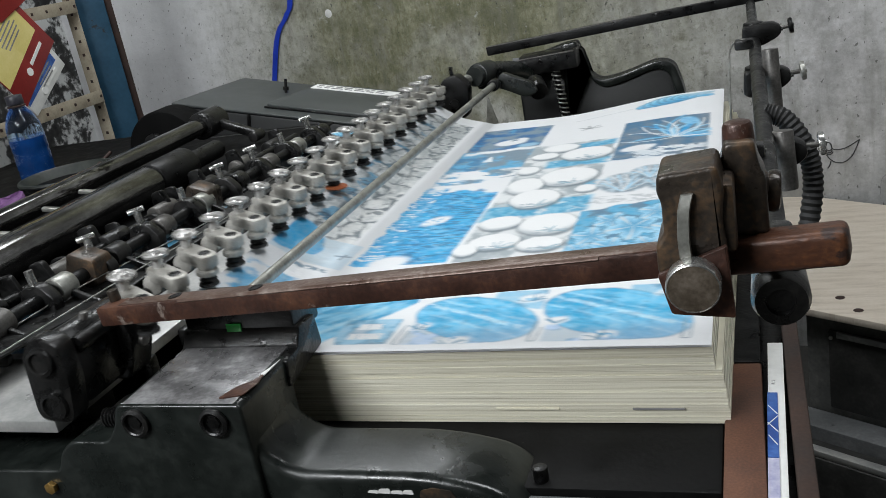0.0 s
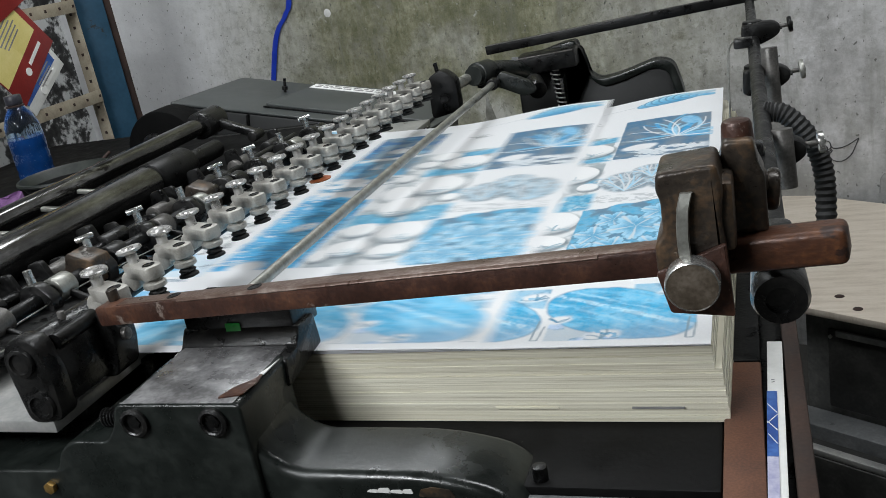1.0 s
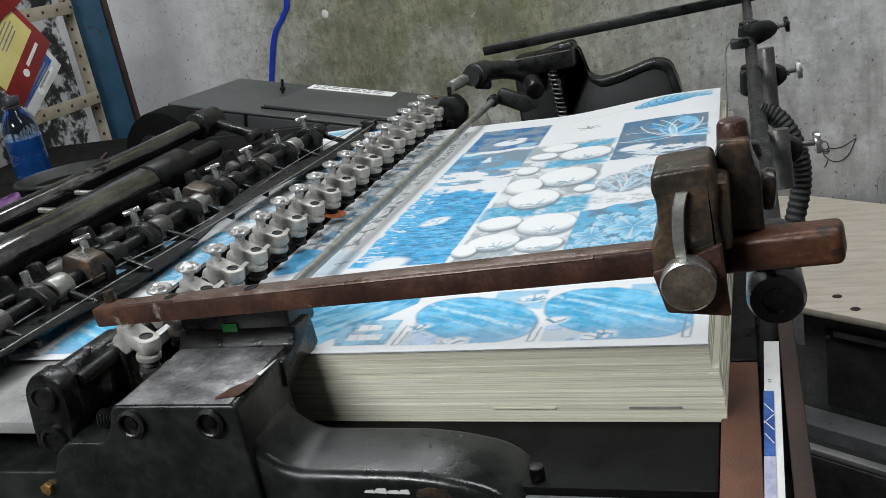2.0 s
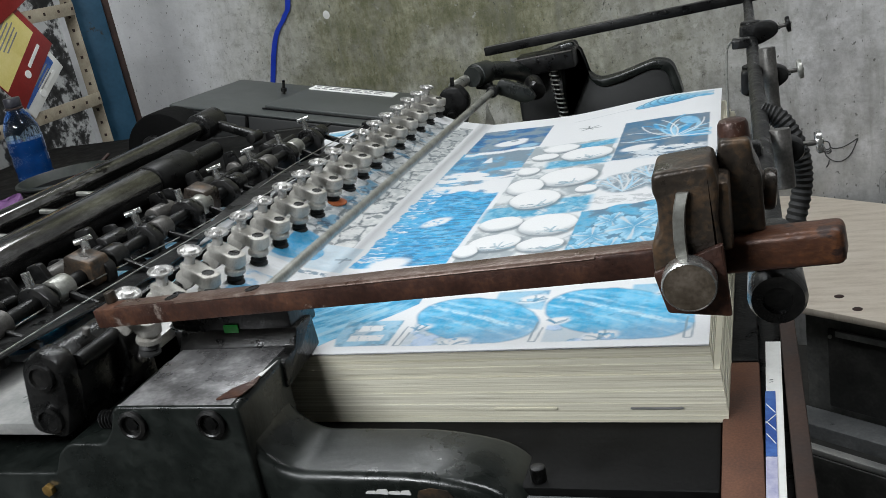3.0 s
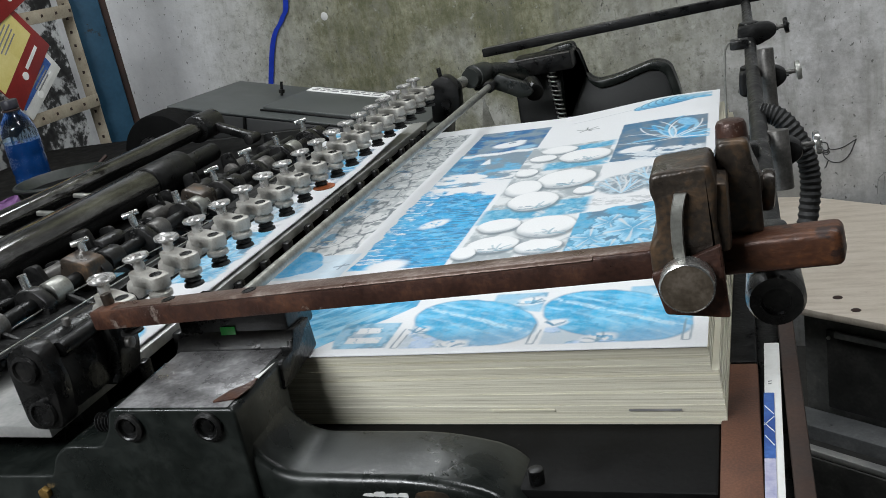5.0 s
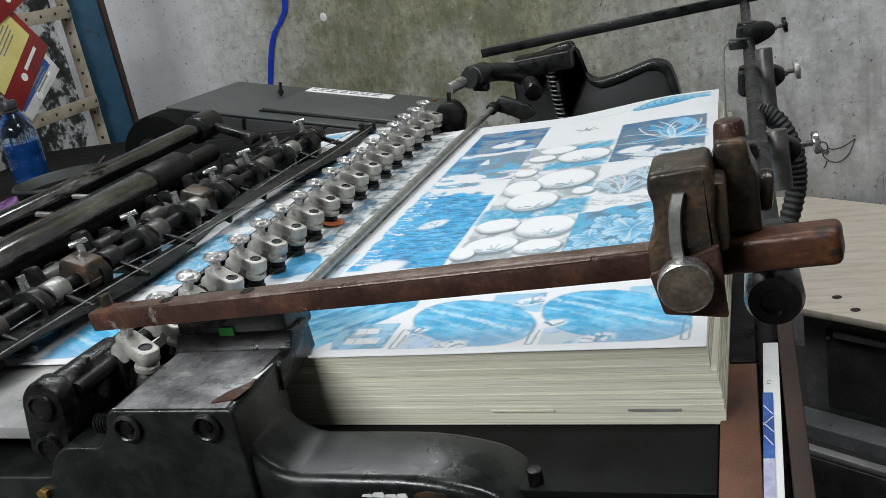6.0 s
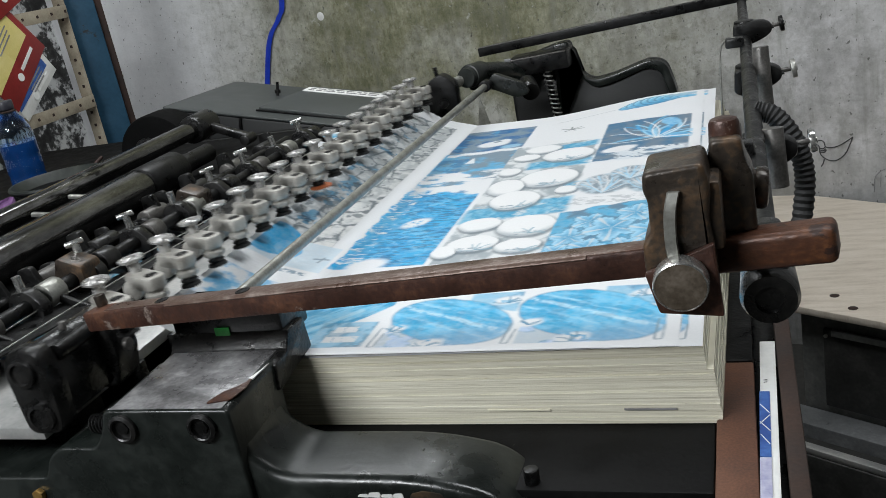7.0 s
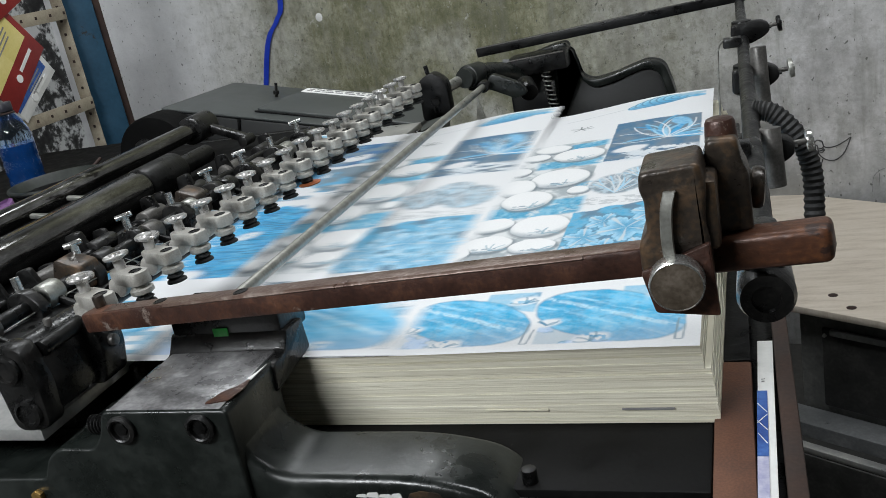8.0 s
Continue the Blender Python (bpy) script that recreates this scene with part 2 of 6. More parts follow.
def wall_material():
    """Old limewashed plaster: green-grey mould in the middle, weaker light painted in eastward, ink specks, scuffs and
    drips.
    """
    m = bpy.data.materials.new("mouldy_plaster")
    m.use_nodes = True
    nt = m.node_tree
    b = nt.nodes["Principled BSDF"]
    tc = nt.nodes.new("ShaderNodeTexCoord")
    co = tc.outputs["Object"]

    def noise_tex(scale, detail=6, rough=0.6, stretch=None):
        n = link_chain(nt, "ShaderNodeTexNoise", Scale=scale, Detail=detail, Roughness=rough)
        if stretch:
            mp = nt.nodes.new("ShaderNodeMapping")
            mp.inputs["Scale"].default_value = stretch
            nt.links.new(co, mp.inputs[0])
            nt.links.new(mp.outputs[0], n.inputs[0])
        else:
            nt.links.new(co, n.inputs[0])
        return n.outputs[0]

    big, mid, fine = noise_tex(2.2), noise_tex(9, 8, 0.7), noise_tex(70, 4)
    grain, brush = noise_tex(38, 8, 0.8), noise_tex(17, 8, 0.8, (1.5, 1.5, 0.8))
    col = blend(nt, step_ramp(nt, mid, 0.35, 0.7), (0.76, 0.76, 0.77), (0.88, 0.88, 0.89))
    sep = nt.nodes.new("ShaderNodeSeparateXYZ")
    nt.links.new(co, sep.inputs[0])
    shift = nt.nodes.new("ShaderNodeMath")
    shift.operation = "MULTIPLY_ADD"
    nt.links.new(noise_tex(3.0, 6, 0.7), shift.inputs[0])
    shift.inputs[1].default_value = 0.7
    nt.links.new(sep.outputs[0], shift.inputs[2])
    x = shift.outputs[0]
    # stained plaster, greyed towards the east to put the weaker light into its colour
    east_dim = times(nt, step_ramp(nt, x, -0.75, -0.15), step_ramp(nt, noise_tex(3.4, 7, 0.7), 0.28, 0.66))
    col = blend(nt, times(nt, east_dim, 0.88), col, (0.27, 0.265, 0.255))
    col = blend(nt, times(nt, step_ramp(nt, noise_tex(6.5, 8, 0.75), 0.46, 0.66), times(nt, step_ramp(nt, x, -0.9, -0.2), 0.55)), col, (0.16, 0.158, 0.150))
    col = blend(nt, times(nt, step_ramp(nt, grain, 0.50, 0.68), times(nt, step_ramp(nt, x, -1.2, 0.0), 0.40)), col, (0.24, 0.235, 0.225))
    # mould in the middle, with a soft ragged border
    patch = times(nt, step_ramp(nt, x, -1.88, -1.20), step_ramp(nt, x, -0.50, 0.20, True))
    patch_soft = step_ramp(nt, patch, -0.06, 0.6)
    mould = times(nt, patch, step_ramp(nt, big, 0.20, 0.48))
    green = blend(nt, step_ramp(nt, brush, 0.36, 0.66), (0.125, 0.125, 0.062), (0.39, 0.385, 0.275))
    col = blend(nt, mould, col, green)
    col = blend(nt, times(nt, step_ramp(nt, noise_tex(4.6, 8, 0.75), 0.44, 0.62), times(nt, patch, 0.75)), col, (0.10, 0.103, 0.050))
    col = blend(nt, times(nt, step_ramp(nt, grain, 0.50, 0.64), times(nt, patch_soft, 0.65)), col, (0.085, 0.087, 0.048))
    col = blend(nt, times(nt, step_ramp(nt, noise_tex(31, 7, 0.8), 0.57, 0.70), times(nt, patch_soft, 0.55)), col, (0.55, 0.54, 0.47))
    col = blend(nt, times(nt, step_ramp(nt, noise_tex(5.5, 9, 0.8), 0.50, 0.64), times(nt, step_ramp(nt, x, -1.75, -1.2), 0.55)), col, (0.25, 0.245, 0.22))
    drips = noise_tex(7, 5, 0.6, (3.2, 3.2, 0.5))
    col = blend(nt, times(nt, step_ramp(nt, drips, 0.54, 0.68), times(nt, step_ramp(nt, x, -1.85, -1.25), 0.5)), col, (0.20, 0.20, 0.17))
    low = times(nt, step_ramp(nt, sep.outputs[2], 0.50, 0.58, True), step_ramp(nt, mid, 0.3, 0.6))
    col = blend(nt, times(nt, low, 0.55), col, (0.30, 0.30, 0.28))
    spots = noise_tex(24, 6, 0.75, (1.3, 1.3, 0.8))
    col = blend(nt, times(nt, step_ramp(nt, spots, 0.63, 0.67), times(nt, patch_soft, 0.85)), col, (0.055, 0.055, 0.045))
    tiny = noise_tex(85, 2, 0.5, (1, 1, 0.7))
    col = blend(nt, times(nt, step_ramp(nt, tiny, 0.67, 0.70), 0.8), col, (0.10, 0.10, 0.09))
    pale = noise_tex(19, 5, 0.7)
    col = blend(nt, times(nt, step_ramp(nt, pale, 0.64, 0.70), 0.5), col, (0.66, 0.66, 0.62))
    nt.links.new(col, b.inputs["Base Color"])
    b.inputs["Roughness"].default_value = 0.85
    bp = nt.nodes.new("ShaderNodeBump")
    bp.inputs["Strength"].default_value, bp.inputs["Distance"].default_value = 0.35, 0.006
    nt.links.new(mid, bp.inputs["Height"])
    bp2 = nt.nodes.new("ShaderNodeBump")
    bp2.inputs["Strength"].default_value, bp2.inputs["Distance"].default_value = 0.45, 0.003
    nt.links.new(fine, bp2.inputs["Height"])
    nt.links.new(bp.outputs[0], bp2.inputs["Normal"])
    nt.links.new(bp2.outputs[0], b.inputs["Normal"])
    return m


def print_material():
    """Coated paper: the ink comes from the sheet's own print layer, with a little halftone grain."""
    m = bpy.data.materials.new("printed_paper")
    m.use_nodes = True
    nt = m.node_tree
    b = nt.nodes["Principled BSDF"]
    at = nt.nodes.new("ShaderNodeAttribute")
    at.attribute_name = "ink"
    tc = nt.nodes.new("ShaderNodeTexCoord")
    n = link_chain(nt, "ShaderNodeTexNoise", Scale=420.0, Detail=3.0)
    nt.links.new(tc.outputs["Object"], n.inputs[0])
    n2 = link_chain(nt, "ShaderNodeTexNoise", Scale=110.0, Detail=5.0, Roughness=0.7)
    nt.links.new(tc.outputs["Object"], n2.inputs[0])
    hsv = nt.nodes.new("ShaderNodeHueSaturation")
    nt.links.new(at.outputs["Color"], hsv.inputs["Color"])
    sat = nt.nodes.new("ShaderNodeMapRange")
    sat.inputs["From Min"].default_value, sat.inputs["From Max"].default_value = 0.3, 0.7
    sat.inputs["To Min"].default_value, sat.inputs["To Max"].default_value = 1.15, 0.8
    nt.links.new(n2.outputs[0], sat.inputs[0])
    nt.links.new(sat.outputs[0], hsv.inputs["Saturation"])
    val = nt.nodes.new("ShaderNodeMapRange")
    val.inputs["From Min"].default_value, val.inputs["From Max"].default_value = 0.3, 0.7
    val.inputs["To Min"].default_value, val.inputs["To Max"].default_value = 0.965, 1.02
    nt.links.new(n.outputs[0], val.inputs[0])
    nt.links.new(val.outputs[0], hsv.inputs["Value"])
    nt.links.new(hsv.outputs[0], b.inputs["Base Color"])
    b.inputs["Roughness"].default_value = 0.42
    b.inputs["Specular IOR Level"].default_value = 0.45
    return m


def edge_material():
    """Cut edges of stacked paper: fine lines across the height, slightly yellow."""
    m = bpy.data.materials.new("stacked_paper_edges")
    m.use_nodes = True
    nt = m.node_tree
    b = nt.nodes["Principled BSDF"]
    tc = nt.nodes.new("ShaderNodeTexCoord")
    mp = nt.nodes.new("ShaderNodeMapping")
    mp.inputs["Scale"].default_value = (1.2, 1.2, 420)
    nt.links.new(tc.outputs["Object"], mp.inputs[0])
    n = link_chain(nt, "ShaderNodeTexNoise", Scale=2.4, Detail=5.0, Roughness=0.7)
    nt.links.new(mp.outputs[0], n.inputs[0])
    oi = nt.nodes.new("ShaderNodeObjectInfo")
    c1 = blend(nt, step_ramp(nt, n.outputs[0], 0.32, 0.62), (0.52, 0.48, 0.37), (0.86, 0.835, 0.71))
    c2 = blend(nt, step_ramp(nt, oi.outputs["Random"], 0.0, 1.0), (0.94, 0.93, 0.88), (1.0, 1.0, 1.0))
    mul = nt.nodes.new("ShaderNodeMix")
    mul.data_type, mul.blend_type = "RGBA", "MULTIPLY"
    mul.inputs[0].default_value = 1
    nt.links.new(c1, mul.inputs[6])
    nt.links.new(c2, mul.inputs[7])
    nt.links.new(mul.outputs[2], b.inputs["Base Color"])
    b.inputs["Roughness"].default_value = 0.8
    bp = nt.nodes.new("ShaderNodeBump")
    bp.inputs["Strength"].default_value, bp.inputs["Distance"].default_value = 0.5, 0.001
    nt.links.new(n.outputs[0], bp.inputs["Height"])
    nt.links.new(bp.outputs[0], b.inputs["Normal"])
    return m


def clear_material(name, colour, rough, ior=1.45):
    m = bpy.data.materials.new(name)
    m.use_nodes = True
    b = m.node_tree.nodes["Principled BSDF"]
    b.inputs["Base Color"].default_value = (*colour, 1)
    b.inputs["Roughness"].default_value, b.inputs["IOR"].default_value = rough, ior
    b.inputs["Transmission Weight"].default_value = 1.0
    return m


M_WALL, M_PRINT, M_EDGE = wall_material(), print_material(), edge_material()
M_PET = clear_material("clear_bottle_plastic", (0.55, 0.75, 0.95), 0.06)
M_LIQUID = mat("blue_liquid", [(0.003, 0.02, 0.08), (0.005, 0.035, 0.12), (0.008, 0.05, 0.16)], 0.15, 0.0, 4, 0.0, 60, 0.03)
M_LAMP = bpy.data.materials.new("lit_tube")
M_LAMP.use_nodes = True
M_LAMP.node_tree.nodes["Principled BSDF"].inputs["Emission Color"].default_value = (0.93, 1.0, 0.98, 1)
M_LAMP.node_tree.nodes["Principled BSDF"].inputs["Emission Strength"].default_value = 6.0

# ---- mesh helpers ----


def bx(bm, size, m, bevel=0.0, seg=2):
    """A box of that size at the pose m, with rounded edges."""
    r = bmesh.ops.create_cube(bm, size=1.0, matrix=m @ Matrix.Diagonal((*size, 1)))
    if bevel:
        es = list({e for v in r["verts"] for e in v.link_edges})
        bmesh.ops.bevel(bm, geom=es, offset=bevel, segments=seg, affect="EDGES", profile=0.5)
    return bm


def cyl(bm, p, q, r1, r2=None, seg=24, bevel=0.0):
    """A round bar from p to q."""
    p, q = Vector(p), Vector(q)
    m = Matrix.Translation((p + q) / 2) @ (q - p).to_track_quat("Z", "Y").to_matrix().to_4x4()
    r = bmesh.ops.create_cone(bm, cap_ends=True, segments=seg, radius1=r1, radius2=r1 if r2 is None else r2, depth=(q - p).length, matrix=m)
    if bevel:
        es = [e for e in {e for v in r["verts"] for e in v.link_edges} if len(e.link_faces) == 2 and max(len(f.verts) for f in e.link_faces) > 4]
        bmesh.ops.bevel(bm, geom=es, offset=bevel, segments=2, affect="EDGES", profile=0.5)
    return bm


def lathe(bm, prof, m, seg=28):
    """Turns a profile of (radius, height) about the z axis of m."""
    rings = []
    for r, z in prof:
        rings.append([bm.verts.new(m @ Vector((r * math.cos(2 * math.pi * i / seg), r * math.sin(2 * math.pi * i / seg), z))) for i in range(seg)])
    for a, b in zip(rings, rings[1:]):
        for i in range(seg):
            bm.faces.new((a[i], a[(i + 1) % seg], b[(i + 1) % seg], b[i]))
    for ring, flip in ((rings[0], True), (rings[-1], False)):
        bm.faces.new(list(reversed(ring)) if flip else ring)
    return bm


def sweep(bm, pts, r, seg=12, ribs=None):
    """A tube along points; ribs: (count, depth) of a corrugated hose."""
    pts = [Vector(p) for p in pts]
    rings = []
    up = Vector((0.3, 0.2, 1)).normalized()
    for i, p in enumerate(pts):
        d = (pts[min(i + 1, len(pts) - 1)] - pts[max(i - 1, 0)]).normalized()
        a = d.cross(up)
        a = a.normalized() if a.length > 1e-4 else Vector((1, 0, 0))
        b = d.cross(a)
        rr = r * (1 + ribs * (1 if i % 2 else -1)) if ribs else r
        rings.append([bm.verts.new(p + rr * (math.cos(2 * math.pi * k / seg) * a + math.sin(2 * math.pi * k / seg) * b)) for k in range(seg)])
    for a, b in zip(rings, rings[1:]):
        for k in range(seg):
            bm.faces.new((a[k], a[(k + 1) % seg], b[(k + 1) % seg], b[k]))
    bm.faces.new(list(reversed(rings[0])))
    bm.faces.new(rings[-1])
    return bm


def curve_pts(ctrl, n):
    """Points on a smooth curve through the control points."""
    c = [Vector(p) for p in ctrl]
    c = [2 * c[0] - c[1]] + c + [2 * c[-1] - c[-2]]
    out = []
    per = max(2, n // (len(c) - 3))
    for i in range(1, len(c) - 2):
        for k in range(per):
            t = k / per
            a, b, d, e = c[i - 1], c[i], c[i + 1], c[i + 2]
            out.append(0.5 * ((2 * b) + (d - a) * t + (2 * a - 5 * b + 4 * d - e) * t * t + (3 * b - a - 3 * d + e) * t ** 3))
    out.append(c[-2])
    return out


def prism(bm, outline, depth, m, bevel=0.0, seg=2):
    """Extrudes an outline in the xy plane of m by depth along its z, with rounded rims."""
    pts = []
    for p in outline:
        if not pts or (Vector(p) - Vector(pts[-1])).length > 1e-5:
            pts.append(tuple(p))
    if (Vector(pts[0]) - Vector(pts[-1])).length < 1e-5:
        pts.pop()
    if sum(a[0] * b[1] - b[0] * a[1] for a, b in zip(pts, pts[1:] + pts[:1])) < 0:
        pts.reverse()
    n = len(pts)
    inward = []
    for k in range(n):
        a, b = Vector(pts[k]) - Vector(pts[k - 1]), Vector(pts[(k + 1) % n]) - Vector(pts[k])
        v = (Vector((-a.y, a.x)).normalized() + Vector((-b.y, b.x)).normalized())
        inward.append(v.normalized() * min(1.4, 2 / max(v.length, 0.3)))
    steps = [(0, 0)] if not bevel else [(bevel * (1 - math.sin(q * math.pi / 2 / seg)), bevel * (1 - math.cos(q * math.pi / 2 / seg))) for q in range(seg + 1)]
    levels = steps + [(a, depth - b) for a, b in reversed(steps)]
    rings = [[bm.verts.new(m @ Vector((pts[k][0] + inward[k].x * a, pts[k][1] + inward[k].y * a, z))) for k in range(n)] for a, z in levels]
    fs = [bm.faces.new(rings[0][::-1]), bm.faces.new(rings[-1])]
    for p, q in zip(rings, rings[1:]):
        for k in range(n):
            fs.append(bm.faces.new((p[k], p[(k + 1) % n], q[(k + 1) % n], q[k])))
    bmesh.ops.recalc_face_normals(bm, faces=fs)
    return bm


def rounded(outline, r, seg=5):
    """The outline with its corners rounded; a corner may carry its own radius as a third number."""
    out = []
    n = len(outline)
    for i in range(n):
        p = Vector(outline[i][:2])
        rr = outline[i][2] if len(outline[i]) > 2 else r
        a, b = Vector(outline[i - 1][:2]), Vector(outline[(i + 1) % n][:2])
        u, v = (a - p), (b - p)
        k = min(rr, u.length * 0.45, v.length * 0.45)
        p0, p1 = p + u.normalized() * k, p + v.normalized() * k
        for j in range(seg + 1):
            t = j / seg
            q = (1 - t) ** 2 * p0 + 2 * t * (1 - t) * p + t * t * p1
            out.append((q.x, q.y))
    return out


XZ = Matrix(((1, 0, 0, 0), (0, 0, -1, 0), (0, 1, 0, 0), (0, 0, 0, 1)))  # outline in x and z, depth towards -y


def xz_at(y):
    return Matrix.Translation((0, y, 0)) @ XZ


def root_origin(ob):
    while ob.parent:
        ob = ob.parent
    return ob.location.copy()


def thing(name, at, label, category, group="", kind=""):
    ob = new(name)
    ob.empty_display_size = 0.02
    ob.location = at
    return tagged(ob, label, category, group, kind)


def finish(bm, name, material, smooth=True):
    me = bpy.data.meshes.new(name)
    bm.normal_update()
    bm.to_mesh(me)
    bm.free()
    me.materials.append(material)
    if smooth:
        me.polygons.foreach_set("use_smooth", [len(f.vertices) < 9 for f in me.polygons])
        me.set_sharp_from_angle(angle=radians(38))
    return me


def part(name, bm, material, parent, label=""):
    """One mesh under a thing or a part; the bmesh is in world space."""
    o = root_origin(parent)
    bm.transform(Matrix.Translation(-o))
    ob = new(name, finish(bm, name, material))
    ob.parent = parent
    return tagged(ob, label)


def solo(name, bm, material, label, category="", group="", kind=""):
    return tagged(new(name, finish(bm, name, material)), label, category, group, kind)


B = bmesh.new
I4 = Matrix.Identity(4)

# ---- the room ----
WALL = Matrix.Translation((0.30, 1.80, 0)) @ Matrix.Rotation(radians(-12), 4, "Z")
wall = solo("wall_north", bx(B(), (5.4, 0.15, 2.8), pose(-0.2, 0.075, 1.4)), M_WALL, "stained mouldy limewashed plaster wall", kind="structure")
wall.matrix_world = WALL
M_PEEL = mat("peeling_whitewash", [(0.012, 0.012, 0.012), (0.025, 0.025, 0.025), (0.06, 0.06, 0.06), (0.70, 0.71, 0.71), (0.72, 0.73, 0.73), (0.72, 0.73, 0.73)], 0.85, 0.0, 11, 0.5, 60, 0.1)
solo("wall_west", bx(B(), (0.15, 5.2, 2.8), pose(-2.33, -0.1, 1.4)), M_PEEL, "peeling whitewashed wall with black stains", kind="structure")
solo("wall_skim", bx(B(), (0.03, 0.40, 2.8), pose(-2.241, 2.30, 1.4)), M_WHITEWASH, "thick whitewash on the end of the west wall", kind="structure")
solo("wall_east", bx(B(), (0.15, 5.0, 2.8), pose(2.30, -0.5, 1.4)), M_PLAIN, "grey limewashed wall", kind="structure")
solo("wall_south", bx(B(), (4.9, 0.15, 2.8), pose(-0.05, -2.4, 1.4)), M_PLAIN, "grey limewashed wall", kind="structure")
solo("floor", bx(B(), (5.0, 5.4, 0.10), pose(-0.05, -0.1, -0.05)), M_FLOOR, "dark oily concrete workshop floor", kind="structure")
solo("ceiling", bx(B(), (5.0, 5.4, 0.10), pose(-0.05, -0.1, 2.85)), M_PLAIN, "grey limewashed ceiling", kind="structure")


def tube_fixture(x, y, z, turn):
    t = thing("ceiling_lamp", (x, y, z), "white fluorescent tube lamp under the ceiling", "lamp", "workshop tube lamps")
    part("housing", bx(B(), (1.3, 0.30, 0.05), pose(x, y, z + 0.06, 0, 0, turn), 0.006), M_CARD, t)
    part("rod", cyl(B(), (x, y, z + 0.08), (x, y, 2.80), 0.006, seg=10), M_STEEL, t)
    part("tube", cyl(B(), pose(x, y, z, 0, 0, turn) @ Vector((-0.6, 0, 0.018)), pose(x, y, z, 0, 0, turn) @ Vector((0.6, 0, 0.018)), 0.013, seg=14), M_LAMP, t, "lit fluorescent tube")
    return t


for x, y, z, lean, turn, w in LAMPS:
    tube_fixture(x, y - (0.05 if lean else 0), z + 0.04, turn)

# ---- the press: feeder deck, frame and feed board ----
DECK = 0.88


def feeder_table():
    t = thing("feeder_table", (-0.25, 0.4, 0.0), "black oily steel pile table of a printing press", "pile table")
    part("deck", bx(B(), (0.57, 1.05, 0.045), pose(-0.28, 0.432, DECK - 0.0225), 0.003), M_DECK, t)
    # the glint along the deck's edge is put into a paler lip
    part("lip", bx(B(), (0.57, 0.012, 0.02), pose(-0.28, -0.099, DECK - 0.016), 0.003), M_LEDGE, t, "front lip coloured pale grey as the edge's glint")
    for x in (-0.50, -0.02):
        for y in (0.0, 0.86):
            part("leg", bx(B(), (0.05, 0.05, 0.83), pose(x, y, 0.418), 0.004), M_BLACKMATT, t)
    part("side_plate", bx(B(), (0.030, 0.337, 0.012), pose(0.0205, -0.0745, DECK - 0.002), 0.002), M_RUSTPLATE, t, "brown rusty edge plate")
    part("far_plate", bx(B(), (0.030, 0.859, 0.012), pose(0.0205, 0.5255, DECK - 0.002), 0.002), M_BLACKMATT, t, "black oily edge plate")
    part("guide_plate", bx(B(), (0.0140, 1.20, 0.016), pose(0.0620, 0.357, DECK - 0.002), 0.002), M_DARKBROWN, t, "brown rusty guide plate")
    part("slot_floor", bx(B(), (0.040, 1.20, 0.008), pose(0.046, 0.357, DECK - 0.02), 0.001), M_BLACKMATT, t)
    return t


feeder_table()


def press_body():
    t = thing("press_frame", (-1.2, 0.45, 0.0), "black iron frame of an old offset printing press", "printing press")
    part("bed", bx(B(), (1.30, 1.02, 0.86), pose(-1.25, 0.46, 0.43), 0.01), M_DULLBLACK, t)
    part("feed_board", bx(B(), (0.17, 1.10, 0.012), pose(-0.635, 0.44, 0.940), 0.0015), M_BOARD, t, "worn pale feed board")
    # black board and an added plate put the darkness under the shafts into colour
    part("dark_board", bx(B(), (0.87, 1.10, 0.012), pose(-1.156, 0.44, 0.938), 0.0015), M_DULLBLACK, t, "board under the shafts, black for the darkness there")
    part("dark_plate", bx(B(), (0.44, 1.02, 0.003), pose(-0.965, 0.46, 0.966), 0.001), M_DULLBLACK, t, "added black plate that hides the sheets under the shafts")
    for y in (-0.03, 0.95):
        part("dark_plate_foot", bx(B(), (0.40, 0.012, 0.026), pose(-0.965, y + 0.0, 0.955)), M_BLACKMATT, t)
    for y in (-0.02, 0.30, 0.62, 0.95):
        part("bearer", bx(B(), (1.0, 0.04, 0.07), pose(-1.08, y, 0.897), 0.003), M_BLACKMATT, t)
    for k in range(15):
        part("finger", bx(B(), (0.010, 0.014, 0.05), pose(-0.543, 0.02 + k * 0.066, 0.916), 0.002), M_BLACK, t)
    return t


press_body()

# ---- the pile of paper ----
SX, SY, TOP = 0.495, 0.91, 0.949


